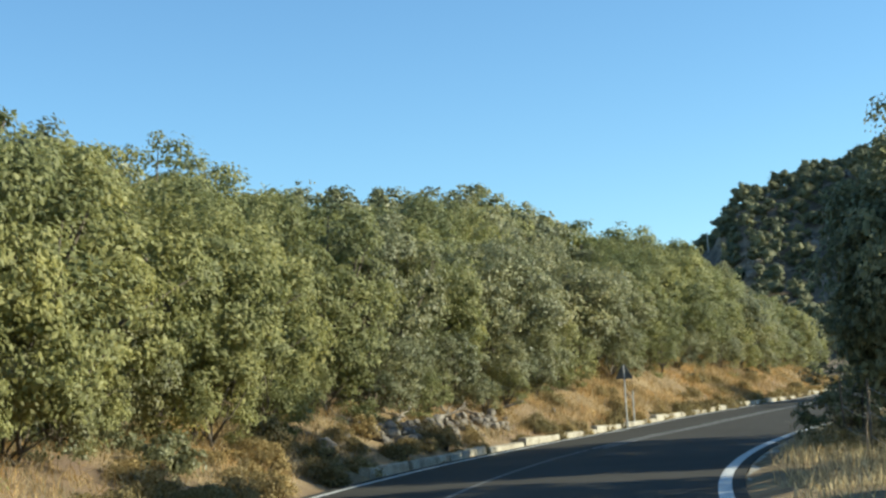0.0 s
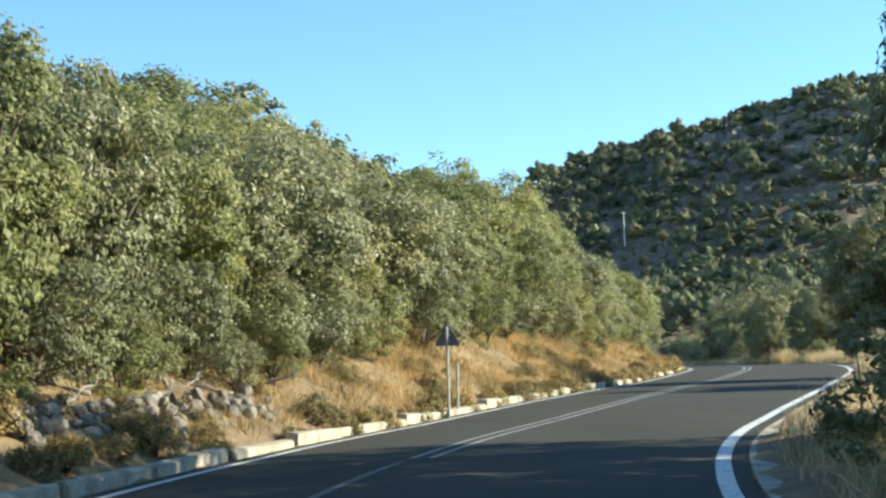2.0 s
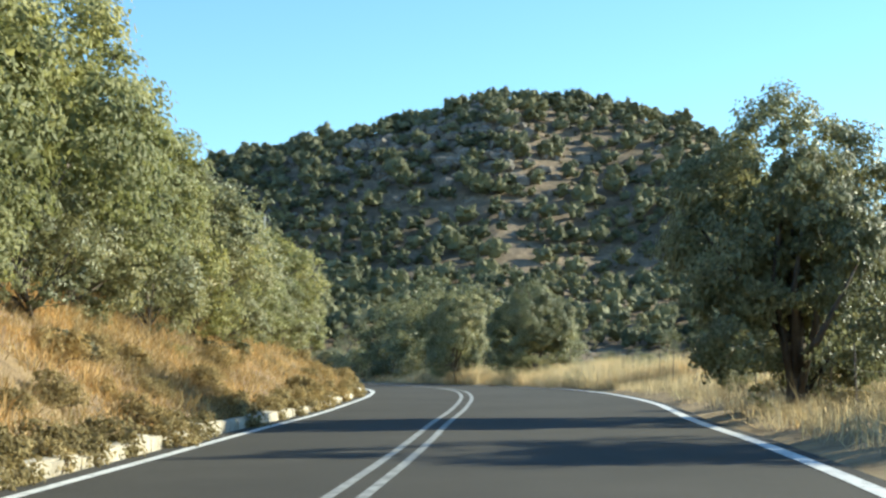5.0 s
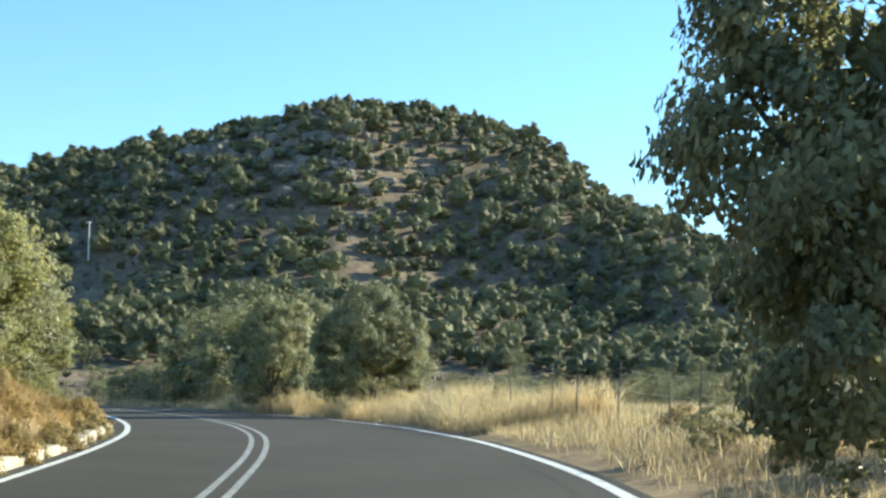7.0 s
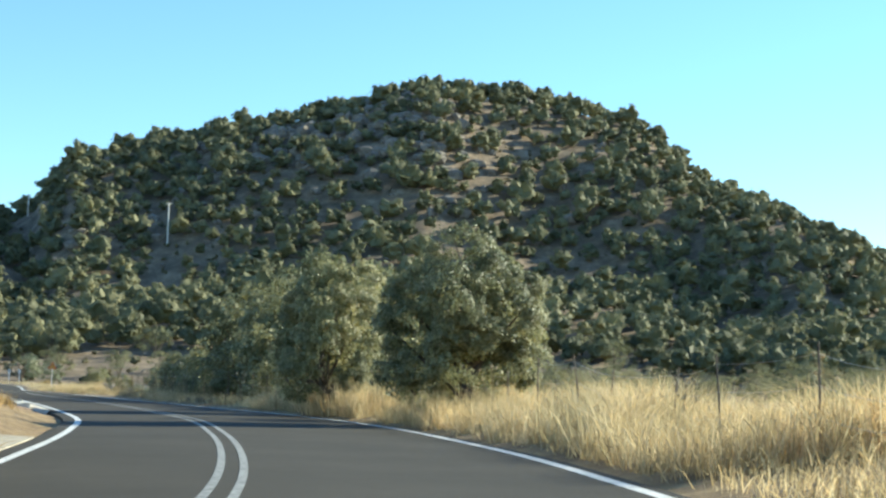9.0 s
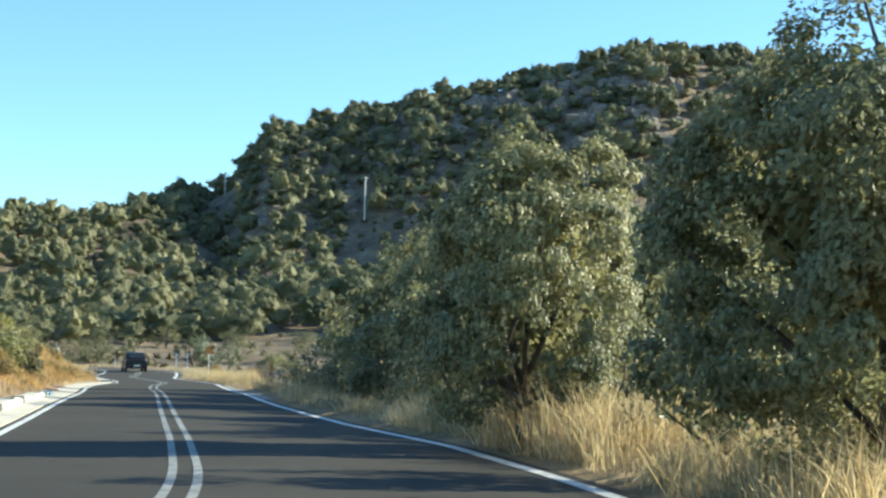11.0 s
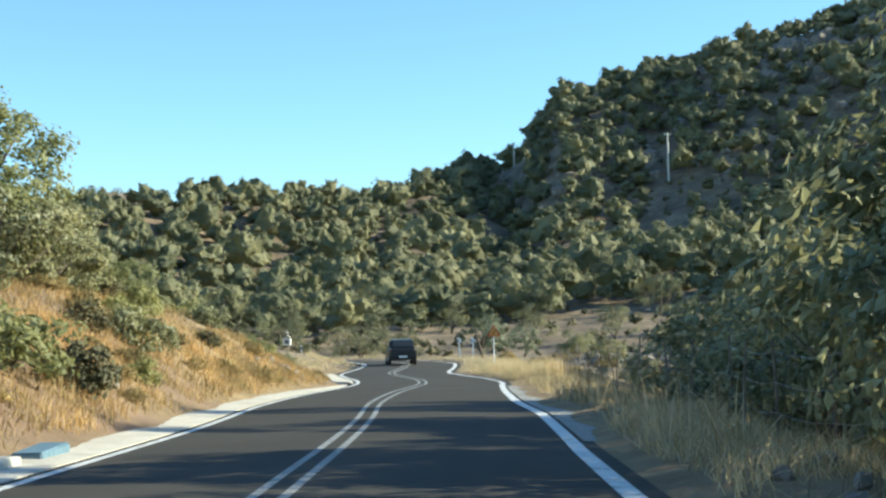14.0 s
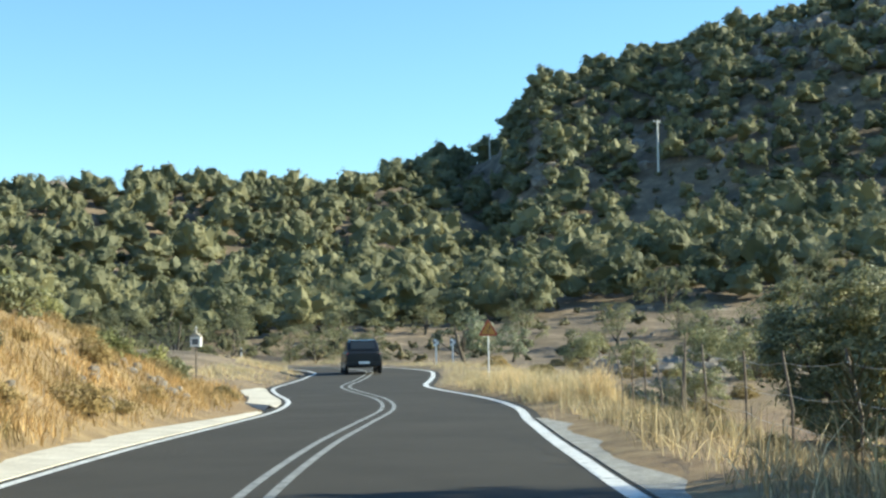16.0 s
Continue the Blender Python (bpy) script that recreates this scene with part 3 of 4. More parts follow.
CUSHION = [proto(bush("cushion_shrub", 70 + k, 0.6, 0.6, 44, 40, 0.05, M_BROOM, "dry brown cushion shrub on the bank", group="cushion shrubs")) for k in range(3)]
GREEN = [proto(bush("green_shrub", 75 + k, 0.9, 1.0, 40, 32, 0.09, (M_LEAF, M_SHRUB, M_LEAF_GREY)[k], "green leafy shrub on the dry bank", group="green shrubs")) for k in range(3)]

# the wooded bank along the outside of the first bend: rows one behind another, each with the height of its tops
r2 = np.random.RandomState(77)


def wood_row(protos, tall, ys, off, tops, spread, sink=0.25):
    for k, y in enumerate(ys):
        x, yy = beside(y + r2.uniform(-0.5, 0.5), -2.78 - off + r2.uniform(-0.5, 0.5))
        scale = spread * r2.uniform(0.88, 1.1)
        high = np.interp(y, *tops) - r2.choice([-0.1, 0.1, 0.2, 0.5]) - land1(x, yy) + sink
        stand(protos[r2.randint(len(protos))], x, yy, scale, tall=1.09 * max(high, 2.2) / (tall * scale), sink=sink)


wood_row(FRONT, 5.0, np.arange(18, 93, 3.1), 4.3, ([18, 26, 30, 34, 42, 46, 50, 54, 58, 62, 66, 70, 74, 82, 86, 92], [5.5, 5.6, 5.6, 6.1, 6.6, 6.9, 6.7, 6.25, 6.3, 7.3, 7.4, 7.1, 6.1, 6.2, 5.9, 5.6]), 0.97)
wood_row(FRONT, 5.0, np.arange(22, 92, 4.2), 7.6, ([22, 30, 34, 38, 46, 54, 62, 66, 70, 74, 82, 92], [7.2, 7.5, 7.8, 7.2, 8.0, 8.4, 7.8, 8.3, 8.9, 8.6, 8.4, 7.6]), 1.0)
wood_row(BACK, 5.6, np.arange(26, 90, 4.6), 11.8, ([30, 38, 42, 50, 58, 66, 70, 78, 90], [8.8, 9.0, 8.7, 9.4, 10.8, 10.6, 10.0, 10.4, 10.2]), 1.0)
wood_row(BACK, 5.6, np.arange(36, 88, 5.2), 16.5, ([36, 42, 50, 58, 66, 74, 88], [10.6, 10.4, 10.0, 10.5, 11.3, 12.2, 11.6]), 1.05)
# saplings and low boughs at the foot of the wood
wood_row(SAPLING, 4.0, np.arange(18, 92, 2.4), 3.4, ([18, 40, 60, 92], [2.6, 3.0, 3.9, 3.8]), 0.55)
place(SAPLING, [(*beside(y, -d), s, 0.9) for y, d, s in ((91, 6.2, 0.7), (94, 6.4, 0.62), (39.5, 5.6, 0.42), (42, 5.2, 0.4), (44.5, 5.4, 0.42), (46.5, 5.9, 0.4))], 0.2)
place(FRONT, [(27.2, 98.5, 0.72, 0.95), (24.4, 101.5, 0.75, 0.9), (21.3, 98, 0.88, 0.95), (22, 108, 0.8, 0.8), (29.1, 104.5, 0.45, 0.9)], 0.2)
place(GREEN, [(*beside(y, -2.78 - r2.uniform(2.3, 3.6)), r2.uniform(0.4, 0.8), 0.8) for y in np.arange(18, 92, 3.4)], 0.15)
# right side of the road
# y under 22 and the last two: unseen, added to shade the road
place(HOLM, [(11.0, 30.0, 0.78, 1.35), (14.8, 31.5, 1.15, 1.4), (12.4, 21.5, 1.0, 1.5), (10.6, 14.5, 1.0, 1.4), (10.2, 7, 1.0, 1.1), (9.6, -1, 1.0, 1.1), (17, 36, 1.15, 1.35), 
             (49.5, 141.5, 0.95, 1.2), (52.0, 148, 0.95, 1.05), (54.0, 155.5, 0.95, 1.0), (62.8, 186, 0.95, 1.0), (31.8, 57.5, 1.05, 1.2), (36.5, 53.5, 1.0, 1.0)])
place(BIG, [(11.5, 28.9, 1.0, 1.25), (42.35, 116.0, 0.64, 1.36), (49.3, 120.0, 0.9, 1.0), (50.0, 126.5, 0.9, 1.0)])
place(SMALL, [(45.9, 129.8, 0.6, 0.9), (31.7, 75.0, 0.26, 0.8), (46.2, 122.8, 0.8, 1.1), (46.9, 126.0, 0.95, 1.15)])
# second row, added to shade the trees in front and the road
place(HOLM, [(55.5, 136, 1.0, 1.15), (56.5, 143.5, 1.1, 1.35), (57.6, 150.5, 1.15, 1.5), (58.6, 158, 1.15, 1.5), (61, 165.5, 1.05, 1.15), (63, 172.5, 1.0, 1.1)])
place(SMALL, [(47.2, 132.0, 1.0, 1.05), (46.4, 135.2, 0.8, 0.95), (47.4, 138.5, 0.95, 1.0), (60.5, 168, 1.1, 1.1), (27.6, 66.8, 0.5, 0.9), (31, 64.8, 0.55, 0.9), (33, 70, 0.7, 0.9), (9.4, 30.5, 0.55, 0.9), (55.5, 190, 0.45, 0.8)])
stand(NEAR, 26.9, 66.2, 0.88, turn=40, tall=1.33, sink=0.95)
stand(NEAR, 42.0, 106.4, 0.69, turn=200, tall=1.18, sink=0.3)
place(SMALL, [(43.0, 107.6, 0.45, 0.8), (42.2, 107.4, 0.36, 0.9)], 0.25)
stand(BIG[1], 61.6, 190.0, 1.05, turn=75, tall=0.95, sink=0.3)
place(SMALL, [(42.7, 110.6, 0.62, 1.25), (50.3, 157.2, 0.85, 0.9), (48.6, 146.0, 0.8, 0.95), (49.6, 151.5, 0.85, 0.95)], 0.2)
stand(BIG[0], 48.6, 134.0, 0.95, turn=120, tall=1.1)
place(SMALL, [(*beside(y, d), s, 0.8) for y, d, s in ((149, 7.2, 0.6), (153, 7.6, 0.6))], 0.2)
place(GREEN, [(*beside(y, d), s, 0.8) for y, d, s in ((151, 5.6, 0.5), (155.5, 5.9, 0.55), (159, 5.7, 0.5), (163, 6.0, 0.6), (167.5, 5.8, 0.5), (172, 6, 0.6))], 0.1)
r3 = np.random.RandomState(91)
place(CUSHION, [(r3.uniform(58, 84), r3.uniform(196, 246), r3.uniform(1.0, 2.0), r3.uniform(0.6, 0.9)) for _ in range(44)], 0.05)
place(SMALL, [(61, 203, 0.6, 0.8), (66, 210, 0.7, 0.9), (72, 204, 0.8, 0.9), (63.5, 220, 0.55, 0.8), (69, 226, 0.75, 0.9), (76, 216, 0.8, 0.9), (65, 236, 0.7, 0.9), (74, 238, 0.8, 1.0), (80, 228, 0.8, 1.0)], 0.2)
place(GREEN, [(*beside(y, -2.78 - d), s, 0.9) for y, d, s in ((158, 2.2, 0.8), (160, 3.8, 1.0), (166, 3.2, 0.9), (169, 4.6, 1.2), (173, 3.4, 0.8), (178, 4.4, 1.1), (184, 3.8, 0.9), (147, 3.0, 0.8))], 0.1)
place(SMALL, [(34.6, 160.5, 0.8, 0.9), (35.4, 165.5, 0.75, 0.9), (35.0, 169.5, 0.7, 0.9), (43.6, 116.4, 0.6, 1.0)], 0.25)
# the second bank
place(FRONT, [(33.4, 163.5, 1.15, 0.88), (31.0, 170, 1.0, 0.95), (34.2, 174, 0.72, 0.95), (29, 176, 0.85, 1.0), (35.5, 186, 0.7, 0.9), (25, 168, 0.9, 1.0), (37.5, 196, 0.6, 0.9), (31, 190, 0.8, 0.9)], 0.2)
place(GREEN, [(*beside(y, -d), s, 1.0) for y, d, s in ((150, 5.6, 1.5), (152, 5.0, 1.2), (162, 5.8, 1.3), (163.5, 6.4, 1.1), (171, 8.5, 1.1), (176, 9, 1.2), (181, 8.6, 1.2), (187, 7.5, 1.1), (189, 5.7, 0.8), (193, 6.5, 1.1), (57, 6.0, 0.7), (66, 6.0, 0.6),
                                                      (36, 5.6, 0.7), (29, 5.2, 0.8), (24, 5.0, 0.9), (77, 5.9, 0.5), (197, 6.2, 1.0))])
rows = []
for k in range(90):
    y = RNG.uniform(16, 92) if k < 64 else RNG.uniform(16, 46)
    rows.append((*beside(y, -2.78 - RNG.choice([0.85, 1.0, 1.5, 2.2])), RNG.uniform(0.5, 1.05), RNG.uniform(0.8, 1.2)))
for k in range(64):
    y = RNG.uniform(124, 192)
    rows.append((*beside(y, -2.78 - RNG.uniform(1.4, 6)), RNG.uniform(0.6, 1.3), RNG.uniform(0.6, 1.0)))
place(CUSHION, rows, 0.05)
place(CUSHION, [(*beside(y, -2.78 - 0.72), s, 1.15) for y, s in ((45, 0.75), (50, 0.7), (55, 1.15), (56.2, 0.9), (60.5, 0.6), (64, 0.65), (67, 0.6), (70, 0.6), (73.5, 1.1), (74.7, 0.9), (78.5, 0.55), (83, 0.5), (36.5, 0.6), (41.5, 0.65), (33, 0.6), (38, 0.8), (30, 0.9), (28, 0.8), (47.5, 0.9), (53, 1.0), (58.5, 1.0), (62.5, 1.0), (69, 0.95), (76, 0.9), (81, 0.9), (86, 0.8))], 0.02)
place(CUSHION, [(*beside(y + RNG.uniform(-0.6, 0.6), -2.78 - RNG.uniform(0.5, 0.75)), RNG.uniform(0.5, 1.05), RNG.uniform(1.0, 1.35)) for y in np.arange(42, 92, 1.7)], 0.02)
rows = []
for k in range(34):
    y = RNG.choice([RNG.uniform(22, 46), RNG.uniform(60, 190)])
    i = step_at(y)
    rows.append((*beside(y, WR[i] + RNG.uniform(1.6, 4.5)), RNG.uniform(0.6, 1.2), RNG.uniform(0.6, 1.0)))
place(CUSHION, rows, 0.05)


def at_foot(rng):
    while True:
        b, r = rng.uniform(-14, 48), rng.uniform(150, 235)
        x, y = 30 + r * math.sin(radians(b)), 100 + r * math.cos(radians(b))
        if abs(nearest(x, y)[1][0]) > 9 and not (b > 12 and b < 19 and r < 180) and not (math.hypot(x - 60, y - 250) < 12):
            return x, y


rng = np.random.RandomState(8)
spots = []
while len(spots) < 95:
    x, y = at_foot(rng)
    if all((x - a) ** 2 + (y - b) ** 2 > 14 for a, b, *_ in spots):
        spots.append((x, y, rng.uniform(0.7, 1.25), rng.uniform(0.9, 1.15)))
while len(spots) < 145:
    b, r = rng.uniform(22, 62), rng.uniform(62, 150)
    x, y = 30 + r * math.sin(radians(b)), 100 + r * math.cos(radians(b))
    if nearest(x, y)[1][0] > 18 and all((x - a) ** 2 + (y - c) ** 2 > 14 for a, c, *_ in spots):
        spots.append((x, y, rng.uniform(0.65, 1.0), rng.uniform(0.75, 1.0)))
place(FOOT, spots, 0.3)
OLIVE = proto(build_tree("olive_tree", 90, 4.2, 2.4, 0.3, 60, 36, 0.17, M_OLIVE, "pale silver-green olive tree behind the bend markers", trunk_r=0.16))
place([OLIVE], [(60.8, 252, 0.95, 1.0), (66, 262, 0.8, 0.9)])
place(FOOT, [(13.3, 424, 0.8, 0.85), (18.2, 425, 0.55, 0.75)])


bm = bmesh.new()
bmesh.ops.create_icosphere(bm, subdivisions=3, radius=1.0)
BALL = np.array([v.co for v in bm.verts])
BALL_F = np.array([[v.index for v in f.verts] for f in bm.faces])
bm.free()


def crown_shape(seed, clumps, per, leaf):
    """A far tree of radius 1: leaves on billowing boughs round a dark, ragged inside."""
    rng = np.random.RandomState(seed)
    c, r, out = crown_clumps(rng, 1.75, 1.0, 0.02, clumps)
    v, f = leaf_cloud(c, r * 0.8, per, leaf, rng, out, stray=0.25)
    # the inside follows the swell of the boughs
    rel, rad = c - [0, 0, 0.8], r * 0.85
    along = BALL @ rel.T
    gap = rad**2 - (rel**2).sum(1) + along**2
    reach = np.where(gap > 0, along + np.sqrt(np.maximum(gap, 0)), 0.0).max(1)
    inner = np.array([0, 0, 0.8]) + BALL * (np.clip(reach, 0.5, 1.1) * 0.87 * (0.94 + 0.1 * rng.rand(len(BALL))))[:, None]
    tri = np.concatenate([f[:, [0, 1, 2]], f[:, [0, 2, 3]], BALL_F + len(v)])
    return np.concatenate([v, inner]), tri


SHAPES_NEAR = [crown_shape(300 + k, 60, 8, 0.115) for k in range(6)]
SHAPES_FAR = [crown_shape(320 + k, 44, 6, 0.135) for k in range(6)]
SHAPES_LOW = [crown_shape(340 + k, 9, 3, 0.4) for k in range(4)]


def far_woods(name, count, seed, material, label, where, low=False, apart=0.62):
    """Scattered low oaks on the hillside, joined; nearer ones have more and smaller leaves."""
    rng = np.random.RandomState(seed)
    got = np.zeros((count, 3))
    m = tries = 0
    while m < count and tries < count * 4:
        q, tries = where(rng), tries + 1
        if low or m == 0 or (np.hypot(got[:m, 0] - q[0], got[:m, 1] - q[1]) > apart * (got[:m, 2] + q[2])).all():
            got[m], m = q, m + 1
    xy = got[:m]
    zs = land(xy[:, 0], xy[:, 1])
    vs, fs, n = [], [], 0
    for (x, y, r), z in zip(xy, zs):
        near = math.hypot(x - 45, y - 130) < 210
        v, f = (SHAPES_LOW if low else SHAPES_NEAR if near else SHAPES_FAR)[rng.randint(4 if low else 6)]
        a = rng.rand() * 6.28
        turn = np.array([[math.cos(a), -math.sin(a), 0], [math.sin(a), math.cos(a), 0], [0, 0, rng.uniform(0.8, 1.2)]])
        vs.append((v @ turn.T) * r + [x, y, z - 0.12 * r])
        fs.append(f + n)
        n += len(v)
    return tagged(mesh_object(name, np.concatenate(vs), np.concatenate(fs), material), label, "woods", kind="stuff")


HB = [h[0] for h in HILL]


def hillside(rng):
    while True:
        b, u = rng.uniform(-14, 50), rng.uniform(0.12, 1.03)
        rf, rr = (np.interp(b, HB, [h[k] for h in HILL]) for k in (1, 2))
        r = rf + u * (rr - rf)
        x, y = 30 + r * math.sin(radians(b)), 100 + r * math.cos(radians(b))
        bare = float(vnoise(x, y, 26)) + 0.5 * float(vnoise(x, y, 9))
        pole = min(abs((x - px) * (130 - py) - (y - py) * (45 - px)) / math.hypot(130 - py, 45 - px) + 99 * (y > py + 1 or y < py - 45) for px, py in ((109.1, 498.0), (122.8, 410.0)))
        if (20 < b < 33 and u > 0.62 and rng.rand() < 0.4) or (b < 0.5 and u > 0.85):
            continue
        if rng.rand() < r / 430 and bare < 0.95 and pole > 4.3 and abs(nearest(x, y)[1][0]) > 9:
            return x, y, rng.choice([rng.uniform(1.5, 2.4), rng.uniform(2.2, 3.3), rng.uniform(2.8, 4.0)])


far_woods("hillside_woods", 1900, 5, M_LEAF_FAR, "grey-green low oaks scattered over the rocky hillside", hillside, apart=0.7)


def scrub(rng):
    b, u = rng.uniform(-12, 48), rng.uniform(0.0, 1.0)
    rf, rr = (np.interp(b, HB, [h[k] for h in HILL]) for k in (1, 2))
    r = rf + u * (rr - rf)
    return 30 + r * math.sin(radians(b)), 100 + r * math.cos(radians(b)), rng.uniform(0.35, 0.95)


far_woods("hillside_scrub", 3000, 7, M_SHRUB, "dry brown scrub between the trees of the hillside", scrub, True)


def ridge(rng):
    b = rng.uniform(0, 46)
    while 9.6 < b < 12.1:
        b = rng.uniform(0, 46)
    rr = np.interp(b, HB, [h[2] for h in HILL]) + rng.uniform(-7, 3)
    return 30 + rr * math.sin(radians(b)), 100 + rr * math.cos(radians(b)), rng.choice([rng.uniform(1.4, 2.4), rng.uniform(2.0, 3.4)])


far_woods("ridge_woods", 170, 6, M_LEAF_FAR, "rounded oaks along the skyline of the hill", ridge)


def stone_shape(rng, sub=1):
    bm = bmesh.new()
    bmesh.ops.create_icosphere(bm, subdivisions=sub, radius=1.0)
    cut = unit(5, rng)
    for v in bm.verts:
        for c in cut:
            over = v.co.dot(Vector(c)) - 0.72
            if over > 0:
                v.co -= Vector(c) * over
        v.co *= 1 + rng.normal() * 0.06
    me = bpy.data.meshes.new("stone")
    bm.to_mesh(me)
    bm.free()
    me.materials.append(M_STONE)
    return me


rng = np.random.RandomState(17)
STONES = [stone_shape(rng, 2 if k < 3 else 1) for k in range(7)]


def joined_stones(name, places, label, category="rocks"):
    """Rocks too many to count, joined: places are rows of x, y, size."""
    vs, fs, n = [], [], 0
    shapes = [(np.array([v.co for v in m.vertices]), np.array([p.vertices for p in m.polygons])) for m in STONES[3:]]
    for x, y, s in places:
        v, f = shapes[rng.randint(len(shapes))]
        a = rng.rand() * 6.28
        turn = np.array([[math.cos(a), -math.sin(a), 0], [math.sin(a), math.cos(a), 0], [0, 0, 1]])
        w = (v * np.array([1, rng.uniform(0.6, 1), rng.uniform(0.5, 0.95)]) * s) @ turn.T + [x, y, land1(x, y) + 0.15 * s]
        vs.append(w)
        fs.append(f + n)
        n += len(w)
    return tagged(mesh_object(name, np.concatenate(vs), np.concatenate(fs), M_STONE), label, category, kind="stuff")


crag = []
while len(crag) < 420:
    b, u = rng.uniform(19, 34), rng.uniform(0.6, 1.0)
    if rng.rand() > (u - 0.6) * 2.5 or vnoise(b * 10, u * 120, 14) < -0.1:
        continue
    rf, rr = (np.interp(b, HB, [h[k] for h in HILL]) for k in (1, 2))
    r = rf + u * (rr - rf)
    crag.append((30 + r * math.sin(radians(b)), 100 + r * math.cos(radians(b)), rng.choice([rng.uniform(0.6, 2.2), rng.uniform(1.6, 3.2)]) if 20 < b < 33 else rng.uniform(0.4, 1.4)))
while len(crag) < 560:
    b, u = rng.uniform(12.2, 20.5), rng.uniform(0.6, 0.98)
    if vnoise(b * 14, u * 90, 13) < -0.25:
        continue
    rf, rr = (np.interp(b, HB, [h[k] for h in HILL]) for k in (1, 2))
    r = rf + u * (rr - rf)
    crag.append((30 + r * math.sin(radians(b)), 100 + r * math.cos(radians(b)), rng.choice([rng.uniform(0.5, 1.4), rng.uniform(1.2, 2.6)])))
for _ in range(60):
    crag.append((rng.uniform(4, 28), rng.uniform(414, 430), rng.uniform(0.4, 1.3)))
joined_stones("crag_rocks", crag, "pale grey limestone outcrops near the hilltop")
rubble = []
while len(rubble) < 1500:
    b, r = rng.uniform(14.5, 30), 100 + rng.choice([24, 30, 36, 43, 50, 57]) + rng.normal() * 0.8
    x, y = 30 + r * math.sin(radians(b)), 100 + r * math.cos(radians(b))
    if nearest(x, y)[1][0] > 7:
        rubble.append((x, y, rng.choice([rng.uniform(0.15, 0.4), rng.uniform(0.3, 0.7)])))
for _ in range(300):
    b, r = rng.uniform(-10, 45), rng.uniform(180, 330)
    rubble.append((30 + r * math.sin(radians(b)), 100 + r * math.cos(radians(b)), rng.uniform(0.2, 0.7)))
joined_stones("terrace_rubble", rubble, "grey limestone rubble on old field terraces")

# ---------------------------------------------------------------- single stones and the stone wall


def stone(x, y, s, label, flat=0.8, sink=0.25, parent=None, z=None, name="stone"):
    me = STONES[rng.randint(len(STONES))]
    ob = new(name, me)
    z = land1(x, y) if z is None else z
    ob.matrix_basis = pose(x, y, z + s * (flat - sink - 0.3), rng.normal() * 12, rng.normal() * 12, rng.rand() * 360) @ Matrix.Diagonal((s, s * rng.uniform(0.7, 1), s * flat, 1))
    if parent is None:
        tagged(ob, label, "stone", "loose stones")
    else:
        ob.parent = parent
    return ob


wall = empty("dry_stone_wall", Matrix(), "tumbled dry stone wall of rounded grey stones", "stone wall")
for k in range(170):
    y = rng.uniform(34.0, 42.5)
    row = rng.randint(4)
    x, yy = beside(y, -2.78 - 1.25 - 0.22 * row - rng.rand() * 0.2)
    stone(x, yy, rng.uniform(0.1, 0.2), "", parent=wall, z=land1(x, yy) * 0.3 + 0.7 * (CZ[step_at(y)] + 0.32 + 0.2 * row))
for y, d, s in ((31.2, -4.6, 0.3), (33, -4.9, 0.2), (46, -4.6, 0.16), (53, -4.7, 0.15), (155, -4.9, 0.12), (168, -4.7, 0.13), (174.6, -4.5, 0.26), (170.5, -4.8, 0.1), (160, -4.8, 0.12), (172, -5.2, 0.12),
                (133, 4.5, 0.14), (135.5, 4.4, 0.18), (137, 4.8, 0.13), (138, 4.4, 0.13), (140, 4.6, 0.15), (141.5, 4.9, 0.12), (139, 5.0, 0.16), (143, 4.7, 0.14), (128, 5.5, 0.2), (126, 5.4, 0.15), (146, 4.8, 0.12), (150, 5.2, 0.2)):
    x, yy = beside(y, d)
    stone(x, yy, s, "pale angular stone lying beside the road")
outcrop = empty("rock_outcrop", Matrix(), "broken grey rock showing through the dry bank", "rock")
for k in range(26):
    y = rng.uniform(176, 183)
    x, yy = beside(y, -2.78 - rng.uniform(1.7, 3.4))
    stone(x, yy, rng.uniform(0.08, 0.24), "", 0.7, parent=outcrop)
outcrop2 = empty("rock_outcrop", Matrix(), "crumbling pale rock face on the bank above the kerb", "rock")
for k in range(34):
    y = rng.uniform(126, 144)
    x, yy = beside(y, -2.78 - rng.uniform(2.2, 5.5))
    stone(x, yy, rng.uniform(0.12, 0.4), "", 0.7, parent=outcrop2)


def fallen_branch(seed, y, off, length, turn):
    """A dead, forked limb lying on the bank."""
    r = np.random.RandomState(seed)
    x, yy = beside(y, -2.78 - off)
    ob = empty("fallen_branch", pose(x, yy, land1(x, yy) + 0.1, 0, 0, turn), "bleached dead forked branch lying on the bank", "branch", "fallen branches")
    bm = bmesh.new()
    spine = [Vector((length * u, 0.08 * length * math.sin(3 * u + seed), 0.02 + 0.35 * length * u * r.uniform(0.5, 1.0))) for u in (0, 0.3, 0.6, 1.0)]
    add_tube(bm, spine, [0.045, 0.038, 0.028, 0.012], 6)
    for k in range(4):
        a = spine[1 + k % 2].lerp(spine[2 + k % 2], r.rand())
        e = a + Vector((r.uniform(0.1, 0.5), r.uniform(-0.5, 0.5), r.uniform(0.0, 0.4))) * length * 0.6
        add_tube(bm, [a, a.lerp(e, 0.5) + Vector((0, 0, 0.04)), e], [0.02, 0.015, 0.006], 5)
    part("limb", bm, M_DEADWOOD, ob, smooth=True)


